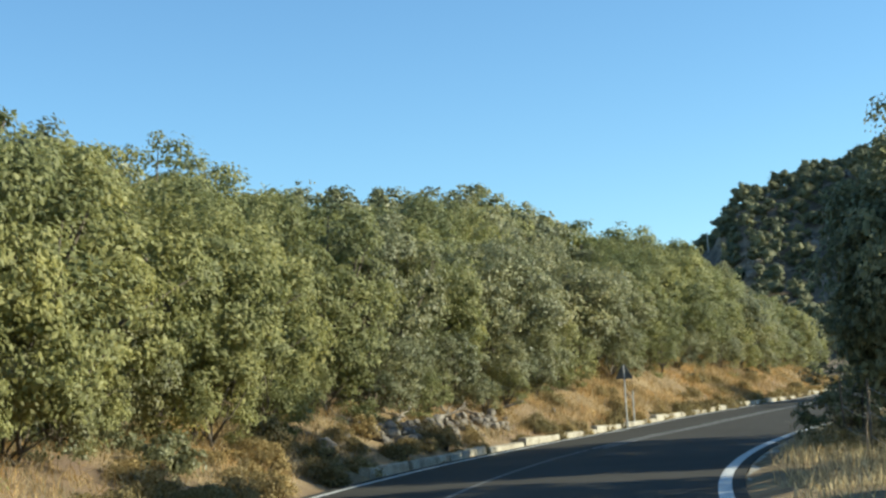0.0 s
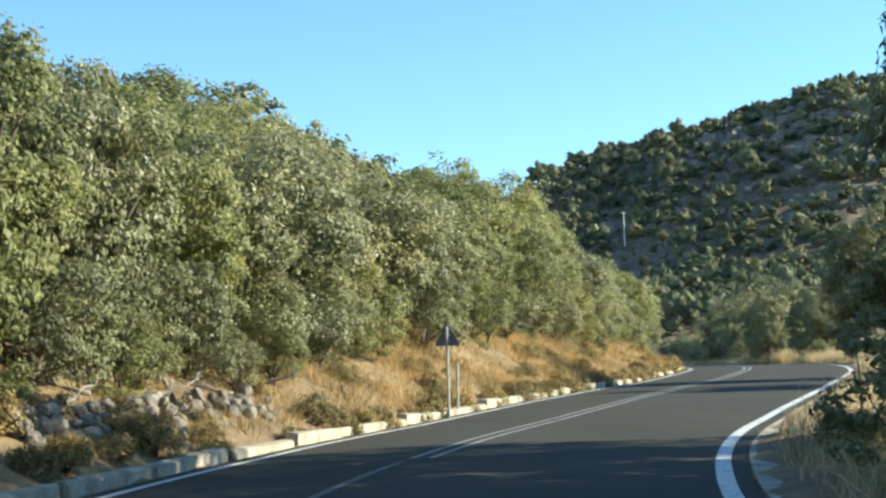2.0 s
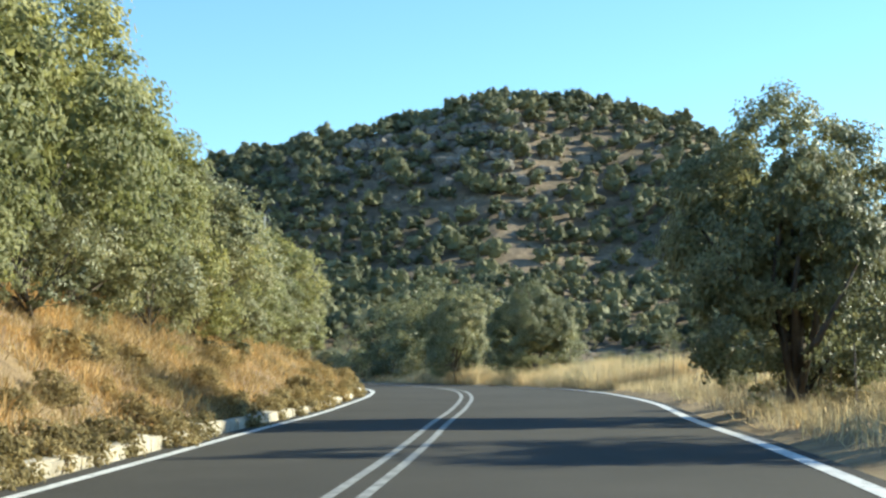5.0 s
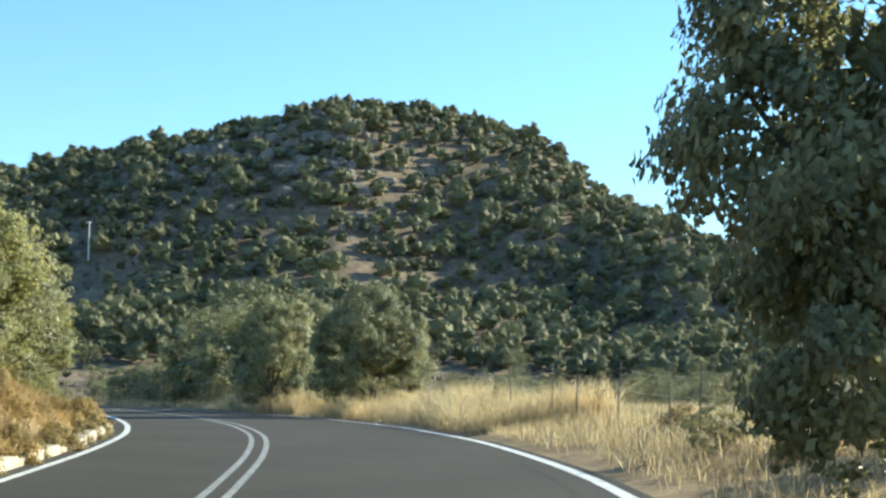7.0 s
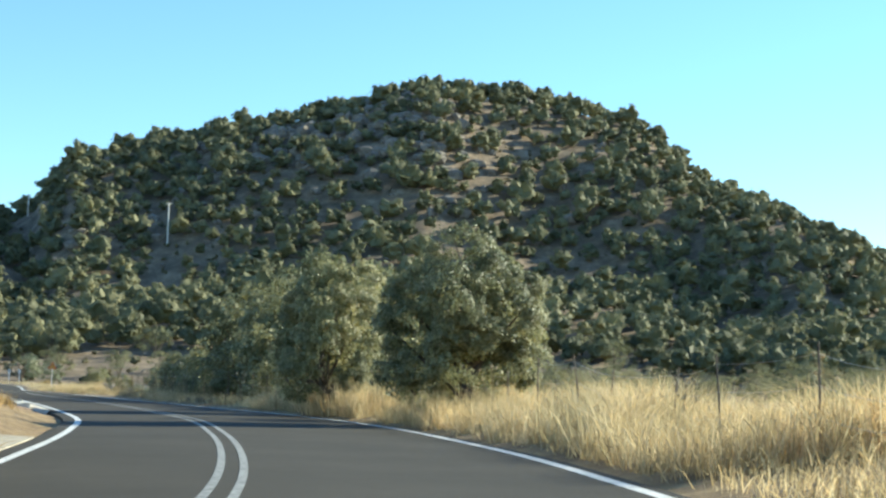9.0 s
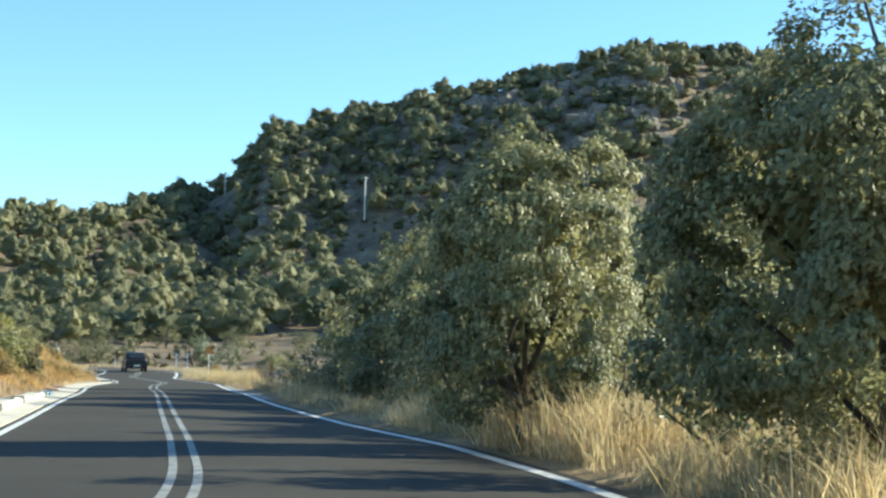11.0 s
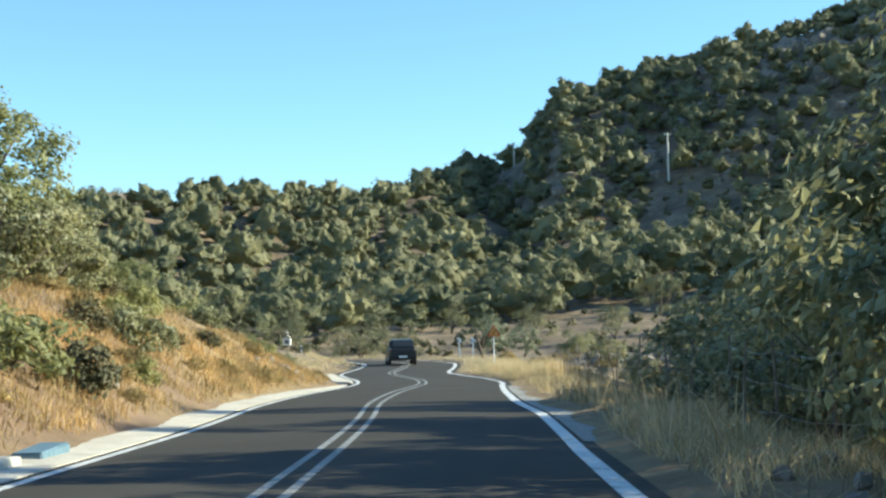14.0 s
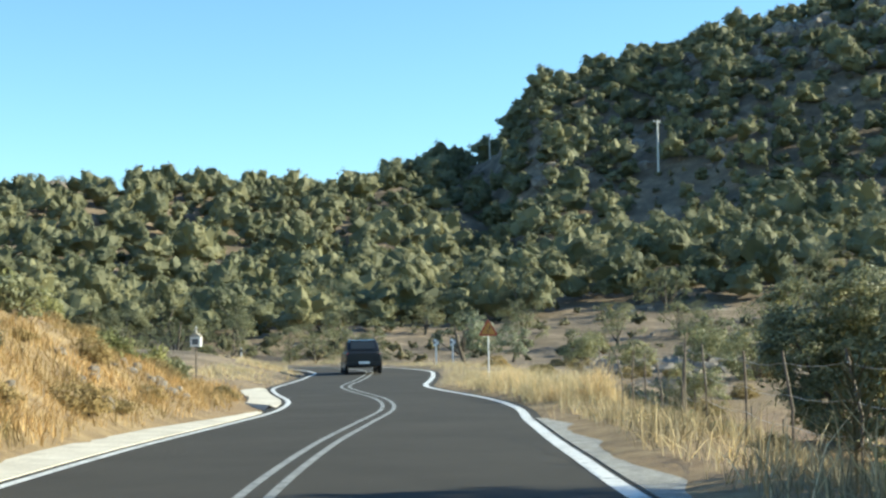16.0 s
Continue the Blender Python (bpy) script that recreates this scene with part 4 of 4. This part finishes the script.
M_DEADWOOD = rough_material("dead_wood", [(0.3, (0.2, 0.17, 0.14)), (0.7, (0.36, 0.32, 0.27))], 4.0, 30, 0.95)
for k, (y, off, length, turn) in enumerate(((36.2, 2.3, 1.2, 60), (37.6, 2.5, 1.0, 150), (38.8, 2.2, 0.9, 20), (40.3, 2.4, 1.3, 100), (41.6, 2.0, 1.0, 190), (43.0, 2.2, 0.9, 330), (34.8, 2.4, 1.1, 130))):
    fallen_branch(400 + k, y, off, length, turn)

# ---------------------------------------------------------------- grass


def verge(n, y0, y1, d0, d1, seed, clump=1.4, thin=0.0):
    """Places along the road between two distances from its edge lines, gathered into tufts."""
    r = np.random.RandomState(seed)
    i0, i1 = step_at(y0), step_at(y1)
    idx = r.randint(i0, i1, n * 2)
    side = 1 if d1 > 0 else -1
    u = r.rand(n * 2) ** 0.8
    d = np.where(side > 0, WR[idx], -WL[idx]) + d0 + (d1 - d0) * u
    xy = CL[idx] + RIGHT[idx] * d[:, None] + TAN[idx] * (r.rand(n * 2)[:, None] - 0.5) * 0.6
    keep = vnoise(xy[:, 0], xy[:, 1], clump) + 0.5 * vnoise(xy[:, 0], xy[:, 1], clump * 0.35) + r.normal(size=n * 2) * 0.35 > thin
    return xy[keep][:n]


def grass(name, xy, tall, wide, seed, material, label, splay=0.75):
    """Bent, tapering blades."""
    r = np.random.RandomState(seed)
    n = len(xy)
    z = land(xy[:, 0], xy[:, 1])
    h = tall * (0.45 + 0.75 * r.rand(n)) * (0.75 + 0.35 * vnoise(xy[:, 0], xy[:, 1], 1.7))
    a = r.rand(n) * 2 * np.pi
    lean = np.stack([np.cos(a), np.sin(a)], 1) * (splay * np.abs(r.normal(size=n)) * h)[:, None]
    b = r.rand(n) * 2 * np.pi
    w = np.stack([np.cos(b), np.sin(b), 0 * b], 1) * (wide * (0.6 + 0.8 * r.rand(n)))[:, None]
    base = np.stack([xy[:, 0], xy[:, 1], z - 0.05], 1)
    mid = base + np.stack([lean[:, 0] * 0.35, lean[:, 1] * 0.35, h * 0.6], 1)
    tip = base + np.stack([lean[:, 0], lean[:, 1], h], 1)
    v = np.stack([base - w, base + w, mid + w * 0.8, mid - w * 0.8, tip], 1).reshape(-1, 3)
    k = 5 * np.arange(n)
    f = [(q, q + 1, q + 2, q + 3) for q in k.tolist()] + [(q + 3, q + 2, q + 4) for q in k.tolist()]
    return tagged(mesh_object(name, v, f, material), label, "grass", kind="stuff")


grass("bank_grass", np.concatenate([verge(56000, 42, 95, -0.6, -5.2, 1, 1.6, -0.4), verge(9000, 14, 42, -0.8, -4.5, 2, 1.6, 0.0)]), 0.38, 0.0085, 3, M_GRASS, "golden dry grass on the roadside bank", 1.15)
grass("second_bank_grass", np.concatenate([verge(36000, 112, 200, -1.3, -9.0, 4, 2.0, -0.1), verge(16000, 142, 196, -1.15, -4.2, 41, 1.4, -0.25)]), 0.4, 0.01, 5, M_GRASS, "straw-coloured dry grass on the far bank")
grass("verge_grass", np.concatenate([verge(14000, 16, 60, 0.7, 5.0, 6, 1.2, 0.1), verge(22000, 60, 93, 0.6, 9.0, 7, 1.2, 0.0), verge(34000, 90, 116, 0.6, 9.0, 44, 1.6, -0.3), verge(10000, 112, 150, 0.7, 3.0, 8, 1.1, 0.15), verge(9000, 177, 243, 0.5, 4.5, 9, 1.1, -0.2), verge(1500, 150, 178, 0.9, 3.0, 42, 1.1, 0.3), verge(9000, 174, 208, 1.0, 7.5, 47, 1.3, 0.05)]),
      0.46, 0.0065, 10, M_STRAW, "tall dry yellow grass along the verge", 1.1)
grass("verge_weeds", np.concatenate([verge(7000, 60, 116, 0.8, 12.0, 31, 0.9, 0.15), verge(12000, 60, 94, 0.7, 11.0, 45, 1.3, 0.05), verge(5000, 18, 58, 0.7, 5.0, 32, 0.8, 0.1), verge(8000, 112, 200, 0.8, 4.5, 33, 0.7, 0.1), verge(5000, 148, 178, 0.9, 4.0, 43, 0.8, 0.1), verge(9000, 172, 208, 1.0, 9.0, 46, 0.9, 0.0), verge(7000, 40, 95, -0.9, -5, 34, 0.8, 0.2), verge(6000, 14, 42, -0.9, -4.5, 36, 0.9, 0.1)]), 0.45, 0.006, 35, M_WEED, "grey-brown dry weeds among the grass", 0.7)
grass("tall_verge_grass", np.concatenate([verge(24000, 90, 119, 0.55, 4.2, 21, 0.9, -0.1), verge(5000, 118, 126, 0.6, 2.2, 22, 0.7, 0.0), verge(300, 142, 168, 0.8, 2.0, 23, 0.8, 0.3), verge(4000, 184, 200, 0.5, 2.5, 24, 0.8, 0.0)]), 1.0, 0.007, 25, M_STRAW, "shoulder-high pale dry grass at the edge of the road", 0.85)
grass("field_grass", np.concatenate([verge(24000, 62, 128, 7.0, 24.0, 11, 2.5, -0.1), verge(6000, 205, 250, -0.6, -3.5, 12, 1.5, 0.0)]), 0.4, 0.011, 13, M_STRAW, "dry yellow grass in the field beyond the fence")
grass("verge_stalks", np.concatenate([verge(1500, 20, 60, 0.8, 4.0, 14, 0.8, 0.2), verge(2500, 62, 200, 0.8, 3.4, 15, 0.8, 0.2), verge(700, 30, 92, -1.0, -4, 16, 1, 0.3)]), 0.85, 0.005, 17, M_WEED, "thin dry stalks among the grass", 0.3)

# ---------------------------------------------------------------- dry thistles


def thistle(seed, tall):
    r = np.random.RandomState(seed)
    ob = empty("dry_thistle", Matrix(), "dry branching thistle with round pale seed heads", "weed", "dry thistles")
    bm, heads = bmesh.new(), []
    add_tube(bm, [(0, 0, -0.1), (r.normal() * 0.03, r.normal() * 0.03, tall * 0.5), (r.normal() * 0.06, r.normal() * 0.06, tall)], [0.012, 0.009, 0.006], 5)
    heads.append((r.normal() * 0.03, r.normal() * 0.03, tall))
    for k in range(6):
        z = tall * r.uniform(0.35, 0.8)
        a = r.rand() * 6.28
        e = (math.cos(a) * 0.2 * r.uniform(0.5, 1.2), math.sin(a) * 0.2 * r.uniform(0.5, 1.2), z + tall * r.uniform(0.12, 0.3))
        add_tube(bm, [(0, 0, z), (e[0] * 0.6, e[1] * 0.6, z + (e[2] - z) * 0.4), e], [0.008, 0.006, 0.004], 4)
        heads.append(e)
    part("stalk", bm, M_WEED, ob)
    for e in heads:
        hb = bmesh.new()
        bmesh.ops.create_icosphere(hb, subdivisions=2, radius=0.032, matrix=Matrix.Translation(e))
        for v in hb.verts:
            v.co += Vector(r.normal(size=3)) * 0.006
        part("seed_head", hb, M_WEED, ob)
    return ob


TH = [proto(thistle(200 + k, 0.9 + 0.2 * k)) for k in range(3)]
rows = []
for y, d in ((113.5, 5.6), (114.2, 5.9), (115, 6.2), (110, 6.5), (107, 6.3), (104, 6.0), (100, 6.2), (118, 5.6), (122, 5.5), (98, 5.8), (95, 7), (92, 8), (88, 7.5), (30, 6.2), (32, 6.0), (35, 6.6), (28, 6.6), (38, 6.8), (125, 5.3), (130, 5.1), (136, 5.0), (140, 5.3), (146, 5.2),
             (150, 5.4), (153, 5.0), (156, 5.6), (159, 5.1), (84, 9), (80, 8), (76, 7.5)):
    rows.append((*beside(y, d), RNG.uniform(0.7, 1.15), 1.0))
place(TH, rows, 0.0)


def mullein(x, y, tall):
    """A tall dry flower spike with many short upright side shoots."""
    r = np.random.RandomState(int(x * 10))
    ob = empty("dry_flower_spike", pose(x, y, land1(x, y)), "tall dry branching flower spike by the fence", "weed")
    bm = bmesh.new()
    add_tube(bm, [(0, 0, -0.1), (0.01, 0, tall * 0.5), (0, 0.02, tall)], [0.014, 0.01, 0.005], 5)
    for k in range(34):
        z = tall * (0.3 + 0.68 * k / 34)
        a, l = k * 2.4, 0.26 * (1.1 - z / tall) + 0.04
        add_tube(bm, [(0, 0, z), (math.cos(a) * l * 0.6, math.sin(a) * l * 0.6, z + l * 0.5), (math.cos(a) * l, math.sin(a) * l, z + l * 1.3)], [0.008, 0.008, 0.004], 4)
    part("spike", bm, M_GRASS, ob)


mullein(*beside(160, 4.9), 1.15)
mullein(*beside(154, 5.6), 0.9)

# ---------------------------------------------------------------- fence along the right verge


def fence(name, ys, off, seed, label, net=True):
    """Thin uneven posts with three sagging wires."""
    r = np.random.RandomState(seed)
    top = empty(name, Matrix(), label, "fence")
    tops = []
    for y in ys:
        i = step_at(y)
        x, yy = beside(y, WR[i] + off + r.normal() * 0.12)
        h, z = r.uniform(1.15, 1.45), land1(x, yy)
        tip = Vector((x + r.normal() * 0.05, yy + r.normal() * 0.05, z + h))
        bm = bmesh.new()
        add_tube(bm, [(x, yy, z - 0.3), (x + r.normal() * 0.02, yy, z + h * 0.5), tip], [0.02, 0.018, 0.015], 6)
        part("post", bm, M_WOOD, top)
        tops.append((Vector((x, yy, z)), tip))
    for u in (0.35, 0.62, 0.9):
        bm = bmesh.new()
        pts = []
        for (a, b), (c, d) in zip(tops, tops[1:]):
            p, q = a.lerp(b, u), c.lerp(d, u)
            pts += [p.lerp(q, t) - Vector((0, 0, 0.18 * t * (1 - t))) for t in (0, 0.33, 0.66)]
        pts.append(tops[-1][0].lerp(tops[-1][1], u))
        add_tube(bm, pts, [0.0035] * len(pts), 3)
        part("wire", bm, M_STEEL, top)


fence("fence", np.arange(58, 118, 2.7), 2.6, 1, "sagging wire fence on thin weathered posts along the field")
fence("fence", np.arange(119, 190, 2.2), 2.3, 2, "sagging wire fence on thin crooked posts above the slope")
fence("fence", np.arange(20, 44, 3.0), 2.2, 3, "wire fence on thin posts at the inside of the bend")

# ---------------------------------------------------------------- signs and markers


def triangle(bm, side, thick, m, inset=0.0, bevel=0.02):
    r = side / math.sqrt(3) - inset * 2
    vs = []
    for k in range(3):
        a = math.pi / 2 + k * 2 * math.pi / 3
        for da in (-0.09, 0, 0.09):
            rr = r * (0.955 if da else 0.985)
            vs.append(m @ Vector((rr * math.cos(a + da), 0, rr * math.sin(a + da))))
    f = bm.faces.new([bm.verts.new(v) for v in vs])
    ex = bmesh.ops.extrude_face_region(bm, geom=[f])
    off = m.to_3x3() @ Vector((0, thick, 0))
    for v in ex["geom"]:
        if isinstance(v, bmesh.types.BMVert):
            v.co += off
    bmesh.ops.recalc_face_normals(bm, faces=bm.faces)
    return bm


M_AMBER = plain("faded_orange_sign", (0.55, 0.26, 0.05), 0.5)
M_RED = plain("faded_red_border", (0.4, 0.06, 0.03), 0.5)
M_BLACK = plain("black_paint", (0.02, 0.02, 0.02), 0.5)


def warning_sign(x, y, turn, tall, side, label, back_only=False, z=None):
    """A triangular sign on a tube; its face looks along -y before the turn."""
    ob = empty("warning_sign", pose(x, y, land1(x, y) if z is None else z, 0, 0, turn), label, "road sign")
    bm = bmesh.new()
    add_tube(bm, [(0, 0.03, -0.4), (0, 0.03, tall)], [0.03, 0.03], 10)
    part("pole", bm, M_POLEWHITE if not back_only else M_STEEL, ob)
    c = tall - 0.1 - side * 0.29
    part("plate", triangle(bmesh.new(), side, 0.012, pose(0, -0.012, c)), M_SIGNBACK, ob, "grey metal plate")
    part("border", triangle(bmesh.new(), side * 0.98, 0.004, pose(0, -0.02, c)), M_RED, ob, "faded red border")
    part("face", triangle(bmesh.new(), side * 0.74, 0.004, pose(0, -0.028, c)), M_AMBER, ob, "orange face")
    bm = bmesh.new()
    for (ax, az), (bx, bz) in (((-0.02, -0.09), (-0.02, 0.0)), ((-0.02, 0.0), (0.05, 0.05)), ((0.05, 0.05), (0.05, 0.12))):
        p, q = Vector((ax * side * 1.6, -0.031, c + az * side * 1.6)), Vector((bx * side * 1.6, -0.031, c + bz * side * 1.6))
        m = Matrix.Translation((p + q) / 2) @ (q - p).to_track_quat("Z", "Y").to_matrix().to_4x4()
        add_box(bm, 0.035, 0.004, (q - p).length + 0.03, m)
    part("symbol", bm, M_BLACK, ob, "black bend symbol")
    for dz in (-0.08, 0.08):
        bm = bmesh.new()
        add_box(bm, 0.12, 0.02, 0.03, Matrix.Translation((0, 0.008, c + dz)), 0.004)
        part("bracket", bm, M_STEEL, ob)
    return ob


sx, sy = beside(48.3, -3.0)
warning_sign(sx, sy, 180 - 22, 2.05, 0.56, "triangular road sign seen from its grey back, on a galvanised pole", True, z=CZ[step_at(48.3)])
bx, by = 8.17, 51.0
post = empty("steel_post", pose(bx, by, land1(bx, by)), "bare galvanised post standing in the dry grass", "post")
bm = bmesh.new()
add_tube(bm, [(0, 0, -0.3), (0.02, 0, 1.25)], [0.028, 0.028], 8)
part("tube", bm, M_STEEL, post)
warning_sign(53.85, 206.0, -8, 2.25, 0.7, "orange triangular bend warning sign on a white pole")


def bend_marker(x, y, turn, arrow, label):
    """A slender white post with an arrow board."""
    ob = empty("bend_marker", pose(x, y, land1(x, y), 0, 0, turn), label, "road marker", "bend markers")
    bm = bmesh.new()
    add_box(bm, 0.1, 0.06, 1.7, Matrix.Translation((0, 0, 0.6)), 0.012)
    part("post", bm, M_POLEWHITE, ob)
    bm = bmesh.new()
    if arrow:
        for sgn in (1, -1):
            add_box(bm, 0.34, 0.03, 0.15, pose(0, -0.05, 1.55 + sgn * 0.1, 0, sgn * 38, 0), 0.006)
        part("arrow_board", bm, M_POLEWHITE, ob, "white chevron arrow")
        bm = bmesh.new()
        add_box(bm, 0.4, 0.02, 0.44, Matrix.Translation((0.02, -0.02, 1.55)), 0.01)
        part("backing", bm, M_SIGNBACK, ob, "dark backing plate")
    else:
        add_box(bm, 0.13, 0.02, 0.2, Matrix.Translation((0, -0.045, 1.25)), 0.006)
        part("reflector", bm, M_SIGNBACK, ob, "grey reflector")
    return ob


bend_marker(57.5, 243.7, -10, True, "white chevron bend marker at the roadside")
bend_marker(58.5, 243.3, -14, True, "white chevron bend marker at the roadside")
bend_marker(52.9, 253.6, -5, False, "white marker post at the outside of the bend")
bend_marker(45.5, 249, 0, False, "white marker post at the outside of the bend")


def shrine(x, y):
    """A small roadside shrine: a glazed tin box with a gable and a cross, on a post."""
    ob = empty("roadside_shrine", pose(x, y, land1(x, y), 0, 0, -12), "small white roadside shrine box with a cross on a post", "shrine")
    bm = bmesh.new()
    add_tube(bm, [(0, 0, -0.3), (0, 0, 1.1)], [0.035, 0.03], 8)
    part("post", bm, M_WOOD, ob)
    bm = bmesh.new()
    add_box(bm, 0.36, 0.3, 0.34, Matrix.Translation((0, 0, 1.28)), 0.01)
    part("box", bm, M_POLEWHITE, ob)
    bm = bmesh.new()
    vs = [bm.verts.new(v) for v in ((-0.22, -0.18, 1.455), (0.22, -0.18, 1.455), (0, -0.18, 1.62), (-0.22, 0.18, 1.455), (0.22, 0.18, 1.455), (0, 0.18, 1.62))]
    for q in ((0, 1, 2), (5, 4, 3), (0, 2, 5, 3), (1, 4, 5, 2), (0, 3, 4, 1)):
        bm.faces.new([vs[k] for k in q])
    part("roof", bm, M_CONCRETE, ob)
    bm = bmesh.new()
    add_box(bm, 0.03, 0.03, 0.24, Matrix.Translation((0, 0, 1.72)))
    add_box(bm, 0.14, 0.03, 0.03, Matrix.Translation((0, 0.001, 1.75)))
    part("cross", bm, M_POLEWHITE, ob)
    bm = bmesh.new()
    add_box(bm, 0.22, 0.01, 0.2, Matrix.Translation((0, -0.157, 1.28)))
    part("pane", bm, M_SIGNBACK, ob, "dark glazed front")


shrine(42.8, 202.7)


def utility_pole(x, y, tall, turn, label):
    ob = empty("utility_pole", pose(x, y, land1(x, y), 0, 0, turn), label, "utility pole", "utility poles")
    bm = bmesh.new()
    add_tube(bm, [(0, 0, -0.5), (0.02, 0, tall * 0.5), (0, 0, tall)], [0.2, 0.18, 0.15], 10)
    part("pole", bm, M_POLE, ob)
    bm = bmesh.new()
    add_box(bm, 1.5, 0.1, 0.12, Matrix.Translation((0, 0.13, tall - 0.35)), 0.01)
    part("crossarm", bm, M_POLE, ob)
    for dx in (-0.65, 0, 0.65):
        bm = bmesh.new()
        add_tube(bm, [(dx, 0.13, tall - 0.29), (dx, 0.13, tall - 0.16), (dx, 0.13, tall - 0.08)], [0.03, 0.06, 0.04], 8)
        part("insulator", bm, M_POLEWHITE, ob)


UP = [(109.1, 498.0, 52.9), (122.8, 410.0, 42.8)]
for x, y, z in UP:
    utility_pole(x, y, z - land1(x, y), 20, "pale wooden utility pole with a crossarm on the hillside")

# ---------------------------------------------------------------- saplings in guards, car
M_GREENTUBE = plain("green_plastic", (0.03, 0.33, 0.19), 0.4)
for x, y, h in ((54.15, 176.7, 0.55), (55.7, 190, 0.6), (55.4, 186, 0.55), (54.2, 178.6, 0.6), (54.6, 175, 0.5)):
    ob = empty("tree_guard", pose(x, y, land1(x, y)), "green plastic tree guard round a sapling stake", "tree guard", "tree guards")
    bm = bmesh.new()
    add_tube(bm, [(0, 0, 0.45), (0, 0, 0.45 + h * 0.6)], [0.07, 0.065], 8)
    part("tube", bm, M_GREENTUBE, ob)
    bm = bmesh.new()
    add_tube(bm, [(0.09, 0, -0.2), (0.1, 0, 1.25)], [0.018, 0.016], 6)
    part("stake", bm, M_WOOD, ob)

M_CARPAINT = plain("dark_car_paint", (0.018, 0.019, 0.022), 0.25, 0.2, 0.05)
M_GLASS = plain("dark_car_glass", (0.03, 0.035, 0.04), 0.08, 0, 0.05)
M_TYRE = plain("tyre_rubber", (0.02, 0.02, 0.02), 0.85)
M_LAMP = plain("red_lamp_glass", (0.35, 0.02, 0.015), 0.3)


def loft(bm, sections):
    """Closed skin through rectangles given as (x, half width, low, high)."""
    rings = []
    for x, w, lo, hi in sections:
        r = min(0.12, (hi - lo) * 0.35)
        rings.append([bm.verts.new((x, y, z)) for y, z in ((-w, lo), (w, lo), (w, hi - r), (w - r * 0.8, hi), (-w + r * 0.8, hi), (-w, hi - r))])
    for a, b in zip(rings, rings[1:]):
        for k in range(6):
            bm.faces.new((a[k], a[(k + 1) % 6], b[(k + 1) % 6], b[k]))
    bm.faces.new(rings[0][::-1])
    bm.faces.new(rings[-1])
    bmesh.ops.recalc_face_normals(bm, faces=bm.faces)
    return bm


def car(m):
    ob = empty("car", m, "dark pickup-style car driving on the road ahead", "car")
    part("body", loft(bmesh.new(), [(-2.15, 0.76, 0.38, 0.92), (-2.05, 0.82, 0.3, 1.0), (-0.9, 0.84, 0.26, 1.02), (0.9, 0.84, 0.26, 1.0), (1.75, 0.82, 0.28, 0.9), (2.1, 0.74, 0.36, 0.74)]), M_CARPAINT, ob, smooth=False)
    part("cabin", loft(bmesh.new(), [(-1.55, 0.74, 0.98, 1.05), (-1.25, 0.7, 0.98, 1.5), (-0.4, 0.68, 0.98, 1.56), (0.45, 0.68, 0.98, 1.52), (1.15, 0.74, 0.98, 1.03)]), M_CARPAINT, ob)
    for name, sx, sy, sz, mm in (("rear_window", 0.02, 1.1, 0.36, pose(-1.43, 0, 1.27, 0, 33, 0)), ("windscreen", 0.02, 1.15, 0.62, pose(0.82, 0, 1.28, 0, -54, 0)),
                                 ("side_window", 1.3, 0.02, 0.34, pose(-0.35, 0.715, 1.27, 6, 0, 0)), ("side_window", 1.3, 0.02, 0.34, pose(-0.35, -0.715, 1.27, -6, 0, 0)),
                                 ("bumper", 0.14, 1.6, 0.2, pose(-2.17, 0, 0.45)), ("bumper", 0.14, 1.5, 0.2, pose(2.1, 0, 0.45)), ("number_plate", 0.02, 0.5, 0.11, pose(-2.25, 0, 0.5))):
        bm = bmesh.new()
        add_box(bm, sx, sy, sz, mm, 0.01 if sx > 0.05 else 0)
        part(name, bm, M_GLASS if "wind" in name else (M_POLEWHITE if "plate" in name else M_TYRE), ob)
    for sgn in (1, -1):
        bm = bmesh.new()
        add_box(bm, 0.06, 0.2, 0.24, pose(-2.1, sgn * 0.66, 0.82), 0.02)
        part("tail_light", bm, M_LAMP, ob)
        bm = bmesh.new()
        add_box(bm, 0.1, 0.26, 0.14, pose(2.0, sgn * 0.58, 0.68), 0.02)
        part("headlight", bm, M_POLEWHITE, ob)
        for x in (-1.3, 1.35):
            bm = bmesh.new()
            add_tube(bm, [(x, sgn * 0.68, 0.31), (x, sgn * 0.7, 0.31), (x, sgn * 0.84, 0.31), (x, sgn * 0.86, 0.31)], [0.27, 0.31, 0.31, 0.27], 20)
            w = part("wheel", bm, M_TYRE, ob)
            bm = bmesh.new()
            add_tube(bm, [(x, sgn * 0.861, 0.31), (x, sgn * 0.868, 0.31)], [0.19, 0.17], 16)
            part("rim", bm, M_STEEL, w)
    return ob


car(pose(50.3, 219.5, float(road_z(219.5)) + 0.03, 0, 0, 90 - 2))

for o in PROTOS:
    for c in (*o.children_recursive, o):
        bpy.data.objects.remove(c)
